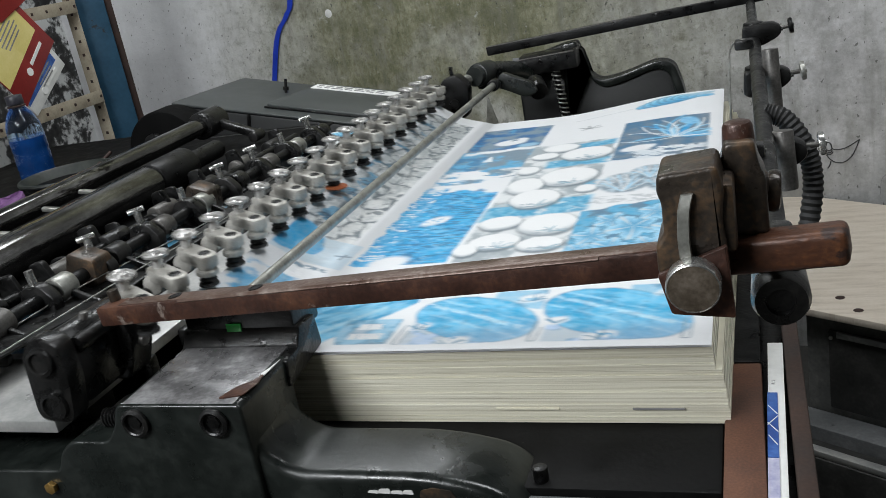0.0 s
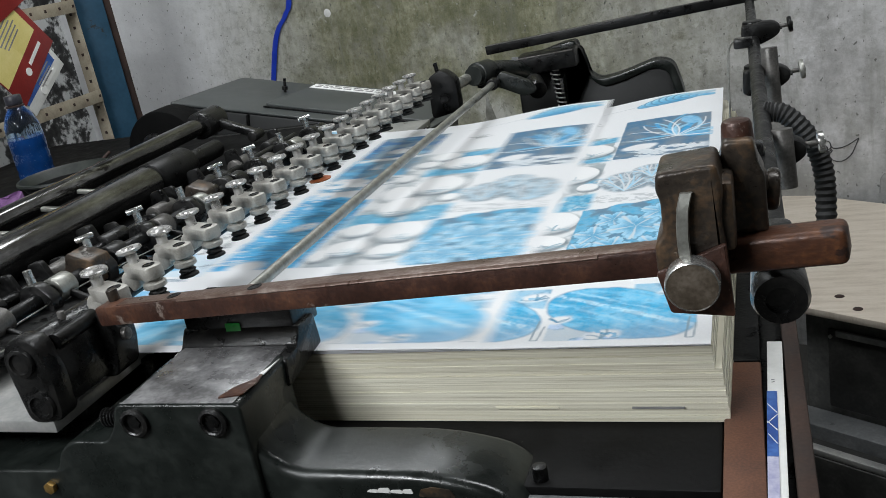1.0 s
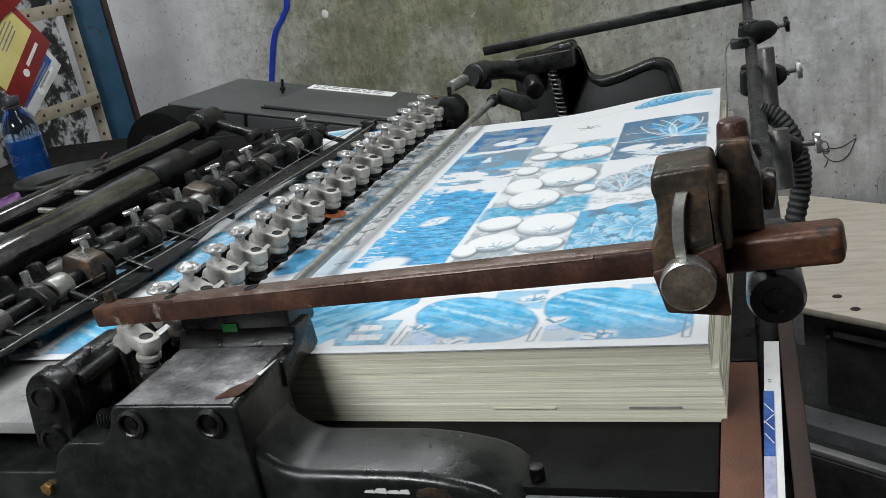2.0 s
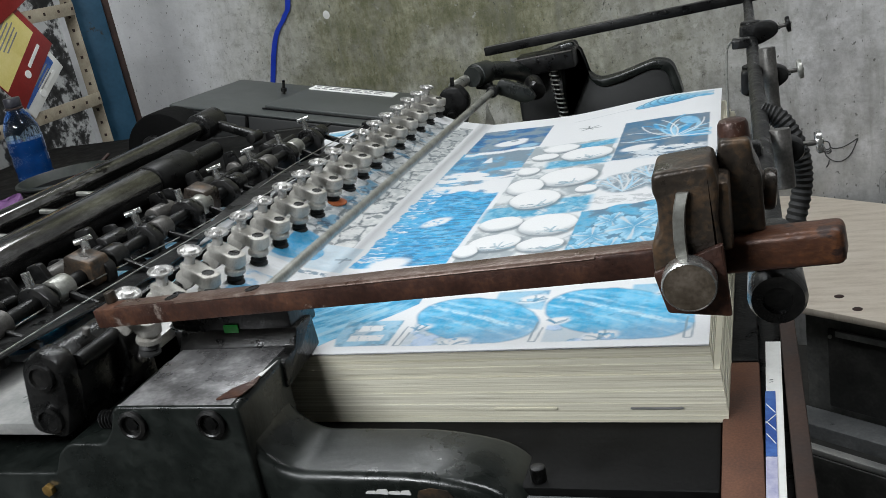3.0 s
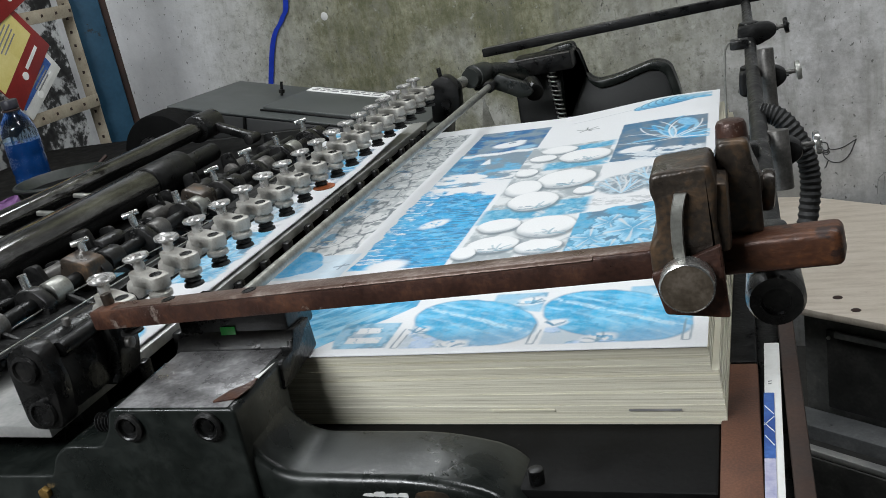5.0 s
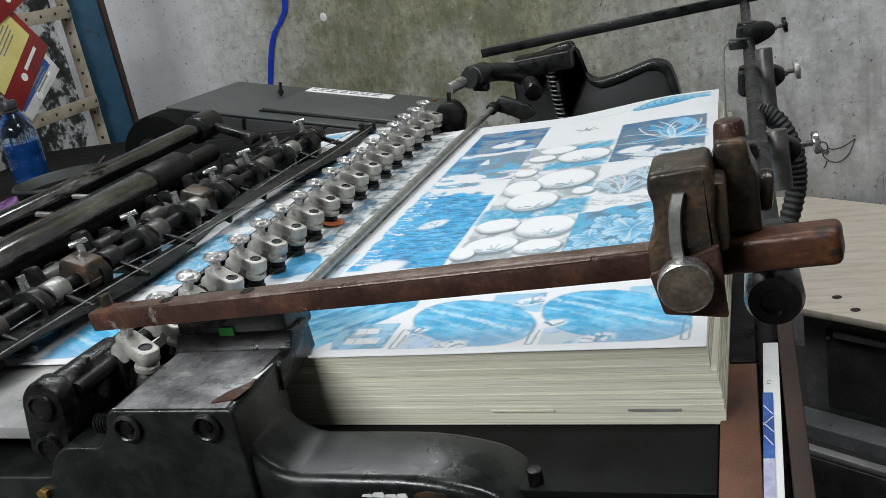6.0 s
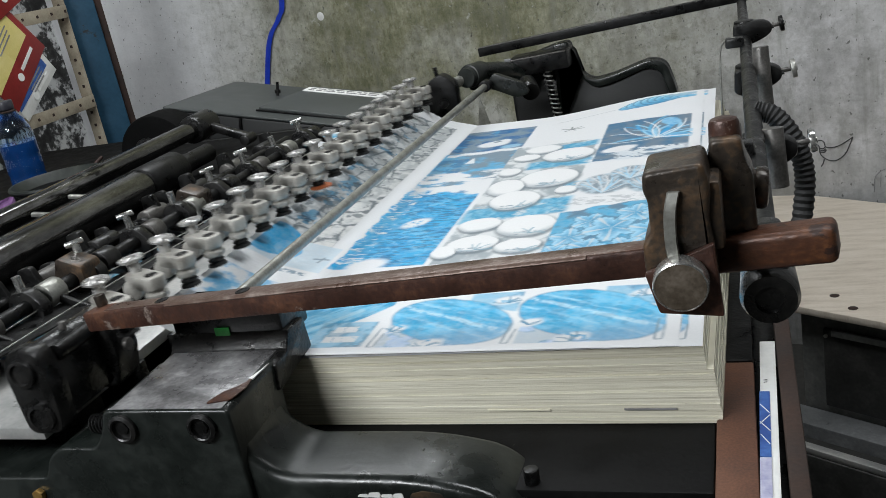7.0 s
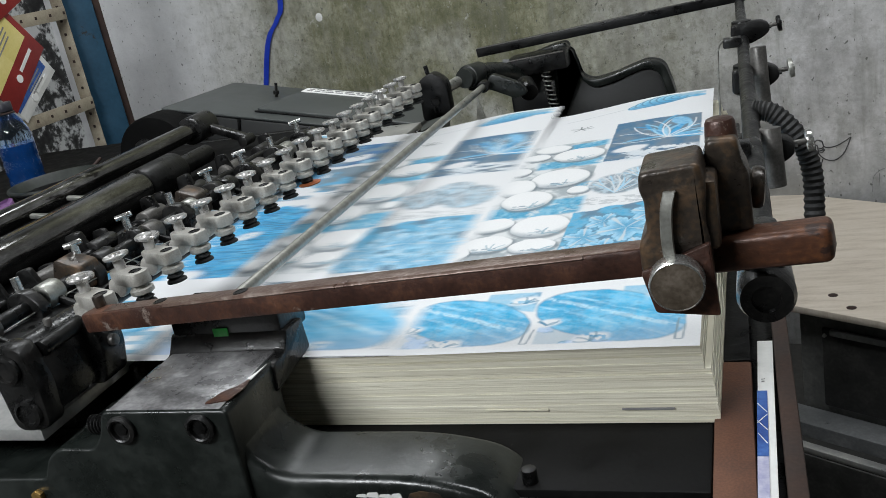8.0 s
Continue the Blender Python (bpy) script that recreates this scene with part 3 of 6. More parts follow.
def paper_pile():
    t = thing("paper_pile", (-0.26, 0.455, DECK), "thick pile of cream paper with cyan printed top", "paper pile")
    rng = random.Random(4)
    z, k = DECK + 0.0006, 0
    while z < TOP - 0.0015:
        h = min(rng.uniform(0.0022, 0.0062), TOP - 0.0006 - z)
        low = (TOP - z) / (TOP - DECK)
        ex = 0.006 * low + (0.005 if low > 0.30 else 0.0) + rng.uniform(-0.0003, 0.0003)
        ey = -0.0012 + rng.uniform(-0.0007, 0.0007) + (0.0018 if low < 0.16 else 0.0)
        bm = bx(B(), (SX + ex, 0.865 - ey, h - 0.0002), pose(-SX / 2 + ex / 2, (0.865 + ey) / 2, z + h / 2))
        for v in bm.verts:
            if v.co.x > -0.1:
                v.co.x += 0.016 * low ** 0.3 * v.co.y / SY
        part("ream", bm, M_EDGE, t)
        z += h
        k += 1
    for x, w in ((-0.155, 0.055), (-0.045, 0.042)):
        part("marker_slip", bx(B(), (w, 0.02, 0.0014), pose(x, 0.0072, DECK + 0.0145)), M_GREY if w < 0.05 else M_EDGE, t, "thin grey paper slip between the reams")
    return t


paper_pile()


def value_noise(x, y, seed):
    rs = np.random.RandomState(seed)
    g = rs.rand(64, 64)
    xi, yi = np.floor(x).astype(int), np.floor(y).astype(int)
    fx, fy = x - xi, y - yi
    fx, fy = fx * fx * (3 - 2 * fx), fy * fy * (3 - 2 * fy)
    a, b = g[xi % 64, yi % 64], g[(xi + 1) % 64, yi % 64]
    c, d = g[xi % 64, (yi + 1) % 64], g[(xi + 1) % 64, (yi + 1) % 64]
    return (a * (1 - fx) + b * fx) * (1 - fy) + (c * (1 - fx) + d * fx) * fy


def fbm(x, y, f, seed, octaves=4):
    s, a, t = 0, 0.5, 0
    for k in range(octaves):
        s, t = s + a * value_noise(x * f + 13.1 * k, y * f + 7.7 * k, seed + k), t + a
        a, f = a * 0.55, f * 2.1
    return s / t


def cells(x, y, fx, fy, seed):
    """Distance to the nearest of jittered points, and the gap to the next one: pebbles."""
    rs = np.random.RandomState(seed)
    j = rs.rand(64, 64, 2)
    u, v = x * fx, y * fy
    ui, vi = np.floor(u).astype(int), np.floor(v).astype(int)
    d1 = np.full(u.shape, 9.0)
    d2 = np.full(u.shape, 9.0)
    for a in (-1, 0, 1):
        for b in (-1, 0, 1):
            jj = j[(ui + a) % 64, (vi + b) % 64]
            d = np.hypot(ui + a + 0.15 + 0.7 * jj[..., 0] - u, vi + b + 0.15 + 0.7 * jj[..., 1] - v)
            d2 = np.minimum(d2, np.maximum(d, d1))
            d1 = np.minimum(d1, d)
    return d1, d2 - d1


WHITE, CYAN, DEEP, SKY = np.array((0.765, 0.775, 0.79)), np.array((0.028, 0.33, 0.64)), np.array((0.015, 0.12, 0.28)), np.array((0.30, 0.55, 0.72))
SLATE, PALE = np.array((0.20, 0.28, 0.35)), np.array((0.58, 0.66, 0.72))


def smooth(v, lo, hi):
    t = np.clip((v - lo) / (hi - lo), 0, 1)
    return t * t * (3 - 2 * t)


def ink_layer(x, y):
    """The press sheet's print: four pages side by side of sea, pebbles and leaves in cyan and black."""
    col = np.ones(x.shape + (3,)) * WHITE
    wob = 0.0035 * (fbm(x, y, 60, 3) - 0.5)

    def lay(mask, c):
        col[:] = col * (1 - mask[..., None]) + np.asarray(c) * mask[..., None]

    def mixc(t, a, b):
        return a * (1 - t[..., None]) + b * t[..., None]

    def rect(x0, x1, y0, y1, s=0.0010):
        xx, yy = x + wob * 0.4, y + wob * 0.4
        return smooth(xx, x0 - s, x0 + s) * smooth(-xx, -x1 - s, -x1 + s) * smooth(yy, y0 - s, y0 + s) * smooth(-yy, -y1 - s, -y1 + s)

    def oval(cx, cy, a, b, turn=0.0, s=0.04):
        c, n = math.cos(turn), math.sin(turn)
        u, v = (x + wob - cx), (y + wob - cy)
        d = np.hypot((u * c + v * n) / a, (-u * n + v * c) / b)
        return smooth(-d, -1 - s, -1 + s), d

    n1, n2, n3 = fbm(x, y, 45, 11), fbm(x, y, 130, 21), fbm(x * 0.6, y, 90, 31)
    GREY, LIGHT, MID = np.array((0.30, 0.34, 0.37)), np.array((0.34, 0.62, 0.80)), np.array((0.10, 0.40, 0.64))

    def stroke(px, py, qx, qy, w, c, k=1.0, bow=0.0):
        """A tapering line from p to q that bends a little to one side."""
        dx, dy = qx - px, qy - py
        ln = math.hypot(dx, dy)
        u = ((x - px) * dx + (y - py) * dy) / ln ** 2
        v = ((x - px) * dy - (y - py) * dx) / ln + bow * ln * 4 * u * (1 - u)
        lay(smooth(-np.abs(v), -w * 1.5, -w * 0.6) * smooth(u, -0.03, 0.03) * smooth(-u, -1.03, -0.97) * k, c)

    def sprig(cx, cy, r, c, seed, n=7, k=0.8):
        rs = random.Random(seed)
        for q in range(n):
            a = rs.uniform(-0.3, math.pi + 0.3)
            stroke(cx, cy, cx + r * math.cos(a), cy + 1.3 * r * math.sin(a) * rs.uniform(0.4, 1), 0.0011, c, k, rs.uniform(-0.15, 0.15))

    def maple(cx, cy, r, turn, ca, cb):
        """A lobed leaf, paler along its rim and veins."""
        dx, dy = x - cx + 0.6 * wob, (y - cy) / 1.25 + 0.6 * wob
        ang, rad = np.arctan2(dy, dx) - turn, np.hypot(dx, dy)
        lobe = 0.55 + 0.45 * np.abs(np.cos(2.5 * ang)) ** 0.8 + 0.10 * np.abs(np.sin(14 * ang))
        d = rad / (r * lobe)
        m = smooth(-d, -1.04, -0.96)
        lay(smooth(-d, -1.25, -1.0) * 0.55, np.array((0.05, 0.20, 0.34)))
        lay(m, mixc(smooth(d + 0.5 * (n2 - 0.5), 0.3, 1.0), ca, cb))
        lay(m * smooth(np.abs(np.cos(2.5 * ang)), 0.955, 0.995) * 0.8, WHITE * 0.85)
        lay(m * smooth(np.abs(np.sin(20 * ang + 140 * rad)), 0.90, 1.0) * 0.35, cb)

    # page one: grey pebbles above, a pale field with a blue disc below
    d, gap = cells(x + 0.25 * wob, y + 3 * wob, 34, 21, 5)
    tone = fbm(np.floor(x * 34 + 0.3), np.floor(y * 21 + 0.3), 0.37, 9)
    peb = mixc(smooth(gap + 0.30 * (n2 - 0.5), 0.0, 0.15), np.array((0.16, 0.19, 0.21)), mixc(smooth(0.5 * n2 + 0.5 * tone, 0.30, 0.66), np.array((0.44, 0.47, 0.48)), np.array((0.74, 0.745, 0.74))))
    lay(rect(-0.489, -0.412, 0.262, 0.86), peb)
    lay(rect(-0.489, -0.455, 0.300, 0.80) * smooth(n1 + 0.35 * (n2 - 0.5), 0.55, 0.66), mixc(smooth(n2, 0.35, 0.6), np.array((0.03, 0.09, 0.16)), np.array((0.16, 0.34, 0.48))))
    lay(rect(-0.489, -0.414, 0.262, 0.86) * smooth(fbm(x * 1.5, y, 65, 171), 0.60, 0.66) * 0.75, np.array((0.12, 0.15, 0.17)))
    lay(rect(-0.512, -0.398, 0.190, 0.262) * 0.40, SKY)
    lay(oval(-0.478, 0.238, 0.036, 0.040)[0], mixc(n2, CYAN, MID))
    lay(oval(-0.452, 0.228, 0.016, 0.020)[0], mixc(n2, CYAN, SKY))
    lay(rect(-0.508, -0.405, 0.03, 0.15) * smooth(n1, 0.35, 0.6), mixc(n2, CYAN, SKY))
    # page two: sea from pale shore to deep water, under a bay with a sail
    ripple = fbm(x * 0.55 + 0.35 * y, y * 2.2, 120, 41)
    sea = mixc(smooth(n3, 0.30, 0.72), CYAN, np.array((0.045, 0.43, 0.74)))
    sea = mixc(smooth(ripple, 0.52, 0.66) * smooth(x + 0.03 * n1, -0.375, -0.325) * 0.85, sea, np.array((0.012, 0.155, 0.34)))
    sea = mixc(smooth(fbm(x * 0.6 + 0.3 * y, y * 2.0, 150, 43), 0.58, 0.68) * 0.45, sea, LIGHT)
    left = -0.391 + 0.010 * (fbm(x * 0, y, 55, 47) - 0.5)
    lay(rect(-0.41, -0.279, 0.206, 0.508) * smooth(x - left, -0.001, 0.001) * smooth(-y - 0.06 * n1 - 0.35 * (x + 0.335), -0.51, -0.495), sea)
    lay(smooth(ripple, 0.60, 0.66) * rect(-0.393, -0.362, 0.215, 0.50) * 0.9, WHITE)
    lay(oval(-0.334, 0.350, 0.020, 0.013, 0.75, 0.30)[0] * smooth(n2, 0.20, 0.42), WHITE)
    lay(oval(-0.350, 0.215, 0.024, 0.018, 0.3, 0.3)[0], WHITE)
    lay(rect(-0.388, -0.268, 0.500, 0.690), mixc(smooth(n1 + 1.8 * (x + 0.33), 0.30, 0.62), MID, np.array((0.19, 0.27, 0.34))))
    lay(rect(-0.392, -0.270, 0.485, 0.572, 0.006) * smooth(fbm(x * 0.7 + 0.3 * y, y * 1.8, 40, 53), 0.40, 0.52), WHITE)
    lay(smooth(n3, 0.56, 0.64) * rect(-0.386, -0.340, 0.57, 0.66) * 0.8, np.array((0.03, 0.19, 0.38)))
    lay(smooth(-np.abs(x + 0.334) + 0.22 * (0.652 - y), -0.002, 0.001) * rect(-0.350, -0.315, 0.618, 0.650) * 0.95, WHITE)
    lay(rect(-0.386, -0.268, 0.690, 0.845), mixc(smooth(n1 - 0.9 * (x + 0.325), 0.36, 0.66), SLATE, np.array((0.018, 0.14, 0.34))))
    lay(smooth(n3, 0.58, 0.68) * rect(-0.386, -0.33, 0.70, 0.84) * 0.6, MID)
    wave = y - 0.684 - 0.012 * (fbm(x, y * 0, 70, 57) - 0.5) - 0.10 * (x + 0.325)
    lay(smooth(-np.abs(wave), -0.012, -0.004) * rect(-0.384, -0.268, 0.62, 0.74), WHITE)
    lay(oval(-0.322, 0.738, 0.026, 0.020, 0.35, 0.18)[0], WHITE)
    lay(oval(-0.306, 0.757, 0.010, 0.010, 0.35, 0.25)[0], WHITE)
    lay(oval(-0.318, 0.752, 0.007, 0.004, 0.35, 0.25)[0], SLATE)
    lay(oval(-0.288, 0.712, 0.016, 0.012, 0.2, 0.3)[0] * 0.7, LIGHT)
    # page three: big white stones on pale grey sand with strips of water
    sand = mixc(smooth(n1 + 0.4 * (n2 - 0.5), 0.32, 0.64), np.array((0.36, 0.41, 0.44)), np.array((0.72, 0.74, 0.75)))
    lay(rect(-0.272, -0.150, 0.205, 0.690), sand)
    for cy, hh, x0 in ((0.372, 0.030, -0.276), (0.570, 0.020, -0.235), (0.660, 0.014, -0.205), (0.440, 0.022, -0.165), (0.560, 0.014, -0.176)):
        yy = y - 0.16 * (x + 0.21)
        lay(smooth(-np.abs(yy - cy), -hh - 0.005, -hh + 0.004) * rect(x0, -0.147, cy - 0.08, cy + 0.08, 0.006) * smooth(n3, 0.26, 0.46), mixc(smooth(n2, 0.3, 0.7), np.array((0.05, 0.33, 0.54)), np.array((0.20, 0.50, 0.68))))
    stones = ((-0.228, 0.662, 0.026, 0.024), (-0.246, 0.620, 0.020, 0.020), (-0.184, 0.616, 0.037, 0.036), (-0.193, 0.500, 0.039, 0.042), (-0.246, 0.470, 0.025, 0.036), (-0.221, 0.412, 0.032, 0.038), (-0.257, 0.545, 0.016, 0.020),
              (-0.246, 0.325, 0.026, 0.024), (-0.186, 0.312, 0.034, 0.036), (-0.238, 0.262, 0.030, 0.026), (-0.183, 0.248, 0.026, 0.022), (-0.266, 0.240, 0.014, 0.020), (-0.160, 0.440, 0.014, 0.016))
    for k, (cx, cy, a, b) in enumerate(stones):
        body, dd = oval(cx, cy, a, b, 0.15, 0.035)
        lay(oval(cx + 0.002, cy - 0.005, a * 1.07, b * 1.08, 0.15, 0.10)[0] * 0.8, np.array((0.13, 0.17, 0.20)))
        lay(body, mixc(smooth(dd - 0.45 * (y - cy) / b + 0.25 * (n1 - 0.5), 0.80, 1.45) * 0.9, np.array((0.82, 0.825, 0.83)), np.array((0.36, 0.41, 0.45))))
        if k in (2, 3, 5, 8, 9, 10):
            sprig(cx + 0.008, cy - 0.75 * b, 0.020, np.array((0.16, 0.34, 0.44)), k + 3, 7, 0.55)
            for q in range(2):
                lay(rect(cx - 0.014, cx + 0.016 - 0.008 * q, cy - 0.62 * b - 0.009 * q, cy - 0.62 * b + 0.004 - 0.009 * q, 0.0006) * smooth(fbm(x, y, 240, 95), 0.44, 0.52) * 0.75, SLATE)
    for q in range(6):
        a = 0.3 + 0.45 * q
        stroke(-0.201, 0.774, -0.201 + 0.021 * math.cos(a), 0.774 + 0.018 * math.sin(a) * (1 if q % 2 else -0.6), 0.0012, np.array((0.10, 0.13, 0.14)), 0.9)
    stroke(-0.232, 0.842, -0.140, 0.856, 0.0012, GREY, 0.5)
    # page four: a maple thicket, bare trees, palm fronds over dark water and a shell
    lay(rect(-0.152, -0.018, 0.200, 0.372) * smooth(-(y - 0.376 - 0.34 * (x + 0.07)) + 0.012 * (n1 - 0.5), 0.0, 0.004) * smooth(x + 0.35 * (y - 0.22) + 0.154, 0.0, 0.004), mixc(smooth(n1 + 0.4 * (n2 - 0.5), 0.34, 0.62), np.array((0.11, 0.22, 0.32)), np.array((0.10, 0.40, 0.62))))
    for cx, cy, r, turn in ((-0.128, 0.262, 0.022, 0.4), (-0.112, 0.310, 0.020, 1.2), (-0.085, 0.285, 0.030, 0.9), (-0.062, 0.330, 0.022, 0.2), (-0.040, 0.272, 0.026, 1.5), (-0.105, 0.226, 0.022, 0.1), (-0.065, 0.228, 0.020, 0.8), (-0.034, 0.330, 0.020, 2.0), (-0.030, 0.222, 0.020, 0.5), (-0.138, 0.222, 0.016, 1.0)):
        maple(cx, cy, r, turn, MID * 0.9, LIGHT)
    for cx, cy, a, b in ((-0.112, 0.452, 0.034, 0.042), (-0.050, 0.450, 0.036, 0.048), (-0.082, 0.492, 0.028, 0.030)):
        crown, dd = oval(cx, cy, a, b, 0.0, 0.12)
        lay(crown * 0.9, mixc(smooth(n2, 0.35, 0.65), np.array((0.15, 0.22, 0.28)), np.array((0.42, 0.54, 0.62))))
        rs = random.Random(int(cx * 999))
        for q in range(13):
            a2 = -0.1 + 0.26 * q
            stroke(cx, cy - 0.9 * b, cx + a * 0.95 * math.cos(a2), cy + b * 0.9 * math.sin(a2), 0.0010, (WHITE * 0.9 if q % 2 else LIGHT), 0.85, rs.uniform(-0.12, 0.12))
            stroke(cx + 0.4 * a * math.cos(a2), cy + 0.2 * b * math.sin(a2), cx + a * math.cos(a2 + 0.3), cy + b * math.sin(a2 + 0.3), 0.0008, WHITE * 0.9, 0.7, 0.1)
    lay(rect(-0.150, -0.018, 0.372, 0.400) * smooth(fbm(x, y * 2, 170, 77), 0.50, 0.58) * 0.5, GREY)
    lay(rect(-0.143, -0.016, 0.560, 0.765), mixc(smooth(n1 - 2.0 * (x + 0.08), 0.30, 0.75), np.array((0.16, 0.22, 0.28)), np.array((0.05, 0.17, 0.30))))
    rs = random.Random(12)
    for q in range(26):
        a2 = rs.uniform(-0.35, 3.4)
        ln = rs.uniform(0.035, 0.075)
        stroke(-0.062, 0.660, -0.062 + ln * 0.95 * math.cos(a2), 0.660 + 1.35 * ln * math.sin(a2) + 0.01, rs.uniform(0.0015, 0.0040), (MID, LIGHT, CYAN, SKY)[q % 4], 0.9, rs.uniform(-0.18, 0.18))
    for q in range(9):
        a2 = -0.2 + 0.42 * q
        stroke(-0.062, 0.655, -0.062 + 0.078 * math.cos(a2), 0.655 + 0.100 * math.sin(a2), 0.0012, WHITE, 0.85, 0.12 * (-1) ** q)
    lay(oval(-0.045, 0.735, 0.014, 0.022, 0.4, 0.15)[0], mixc(n2, CYAN, LIGHT))
    lay(rect(-0.143, -0.016, 0.556, 0.612, 0.008) * smooth(fbm(x * 0.8, y * 1.6, 60, 81), 0.46, 0.55), mixc(n2, WHITE, PALE))
    lay(oval(-0.112, 0.615, 0.026, 0.014, 0.4, 0.2)[0], WHITE)
    lay(rect(-0.085, -0.022, 0.604, 0.612, 0.001) * smooth(fbm(x, y, 220, 85), 0.42, 0.50), WHITE)
    for q in range(9):
        f = q / 8
        cx, cy = -0.118 + 0.092 * f, 0.858 + 0.022 * math.sin(2.2 * f)
        body, dd = oval(cx, cy, 0.0215 - 0.006 * abs(f - 0.5), 0.0085 + 0.020 * math.sin(math.pi * min(f + 0.12, 1)), 0.55 - 0.5 * f, 0.10)
        lay(body, mixc(smooth(dd + 22 * (y - cy), 0.2, 1.1), np.array((0.05, 0.36, 0.62)), np.array((0.30, 0.64, 0.82))))
        lay(smooth(-np.abs(dd - 0.93), -0.14, -0.02) * body * 0.8, np.array((0.015, 0.13, 0.30)))
    lay(oval(-0.032, 0.893, 0.026, 0.010, 0.2, 0.3)[0] * 0.9, mixc(n1, SLATE, LIGHT))
    # the near row: long fruit lying aslant, their shadows, sprigs and captions
    INKY, LILAC = np.array((0.07, 0.24, 0.38)), np.array((0.40, 0.50, 0.66))
    for cx, cy, a, b in ((-0.206, 0.062, 0.066, 0.042), (-0.078, 0.066, 0.072, 0.046)):
        u, v = x - cx, y - cy
        lay(smooth(-(v + 0.62 * u), -0.002, 0.002) * smooth(v + 0.066, 0.0, 0.003) * smooth(u + 0.060, 0.0, 0.003) * smooth(-u + 0.012 - 0.2 * v, 0.0, 0.004) * (0.35 + 0.65 * smooth(n1, 0.40, 0.55)), mixc(smooth(n1 + 0.4 * (n2 - 0.5), 0.35, 0.62), np.array((0.12, 0.33, 0.50)), LILAC * 1.3))
        lay(smooth(v - 0.030 + 0.30 * u, 0.0, 0.004) * smooth(u - 0.006, 0.0, 0.004) * smooth(-u + 0.060, 0.0, 0.003) * smooth(-v + 0.060, 0.0, 0.003), mixc(smooth(n1, 0.35, 0.6), np.array((0.12, 0.32, 0.50)), SKY))
        body, dd = oval(cx, cy, a, b, -0.50, 0.025)
        along, across = 0.878 * u - 0.479 * v, 0.479 * u + 0.878 * v
        ribs = fbm(along * 0.22, across + 0.25 * along ** 2 * 8, 150, 101)
        skin = mixc(smooth(0.55 * ribs + 0.45 * n1, 0.34, 0.64), np.array((0.035, 0.36, 0.62)), np.array((0.16, 0.53, 0.78)))
        for off, w, k in ((0.004, 0.0050, 0.75), (0.017, 0.0030, 0.40), (-0.013, 0.0030, 0.35)):
            skin = mixc(smooth(-np.abs(across - off + 0.004 * (n1 - 0.5)), -w, -w * 0.25) * k * smooth(n2 + 0.5 * ribs, 0.50, 0.80), skin, np.array((0.55, 0.76, 0.87)))
        skin = mixc(smooth(n2 - 0.3 * ribs, 0.44, 0.52) * 0.30 * smooth(-dd, -0.95, -0.5), skin, np.array((0.02, 0.20, 0.40)))
        skin = mixc(smooth(along / a * 0.7 - across / b * 0.5, 0.1, 0.85) * 0.45, skin, LILAC)
        lay(body, skin)
        lay(smooth(-np.abs(dd - 1.0), -0.045, -0.01) * 0.35, np.array((0.04, 0.22, 0.40)))
        for ox, oy, r in ((-0.052, -0.014, 0.010), (-0.010, -0.046, 0.012), (0.046, 0.040, 0.012)):
            spot = oval(cx + ox, cy + oy, r * 1.3, r * 0.75, 0.3, 0.35)[0]
            lay(spot * smooth(n2, 0.36, 0.46), WHITE)
            sprig(cx + ox, cy + oy - 0.5 * r, r * 1.2, INKY, int(900 * (cx + ox) + 5000), 6, 0.6)
    lay(rect(-0.392, -0.276, 0.016, 0.150) * smooth(-(x + 0.298) + 0.85 * (y - 0.075) + 0.004 * (n1 - 0.5), -0.001, 0.002), mixc(smooth(fbm(x * 0.35 + y * 0.2, y - 0.8 * x, 120, 121), 0.34, 0.66), np.array((0.03, 0.31, 0.55)), np.array((0.20, 0.54, 0.76))))
    stroke(-0.375, 0.020, -0.305, 0.095, 0.0035, np.array((0.42, 0.68, 0.82)), 0.7)
    lay(rect(-0.336, -0.278, 0.014, 0.066) * smooth(x + 0.3 * y + 0.327, 0.0, 0.003) * (0.5 + 0.5 * smooth(n1, 0.36, 0.5)), mixc(smooth(n1, 0.4, 0.6), np.array((0.06, 0.26, 0.42)), SKY))
    for k in range(2):
        word = np.abs(np.sin(260 * (x + 0.4 * y) + 6 * n2)) + 0.6 * n2
        lay(rect(-0.322 + 0.004 * k, -0.288 - 0.006 * k, 0.024 + 0.020 * k, 0.036 + 0.020 * k, 0.0012) * smooth(word, 0.30, 0.55), WHITE)
    lay(rect(-0.306, -0.280, 0.015, 0.017, 0.0006) * smooth(fbm(x, y, 240, 95), 0.40, 0.50), SLATE)
    for cx in (-0.272, -0.148, -0.020):
        stroke(cx, 0.013, cx + 0.002, 0.052, 0.0009, SLATE, 0.8)
        stroke(cx + 0.006, 0.013, cx + 0.008, 0.040, 0.0009, SLATE, 0.7)
        stroke(cx, 0.013, cx + 0.006, 0.013, 0.0009, SLATE, 0.7)
    for cx in (-0.43, -0.205, -0.08):
        lay(rect(cx - 0.02, cx + 0.02, 0.176, 0.184) * smooth(fbm(x, y, 260, 95), 0.35, 0.5), SLATE)
    stroke(-0.418, 0.222, -0.400, 0.228, 0.0016, SLATE, 0.9)
    stroke(-0.410, 0.214, -0.407, 0.232, 0.0012, SLATE, 0.8)
    lay(1 - rect(-0.489, -0.012, 0.012, 0.90, 0.0012), WHITE)
    return np.clip(col, 0.01, 0.83)


HINGE, FOLD = -0.386, -0.440


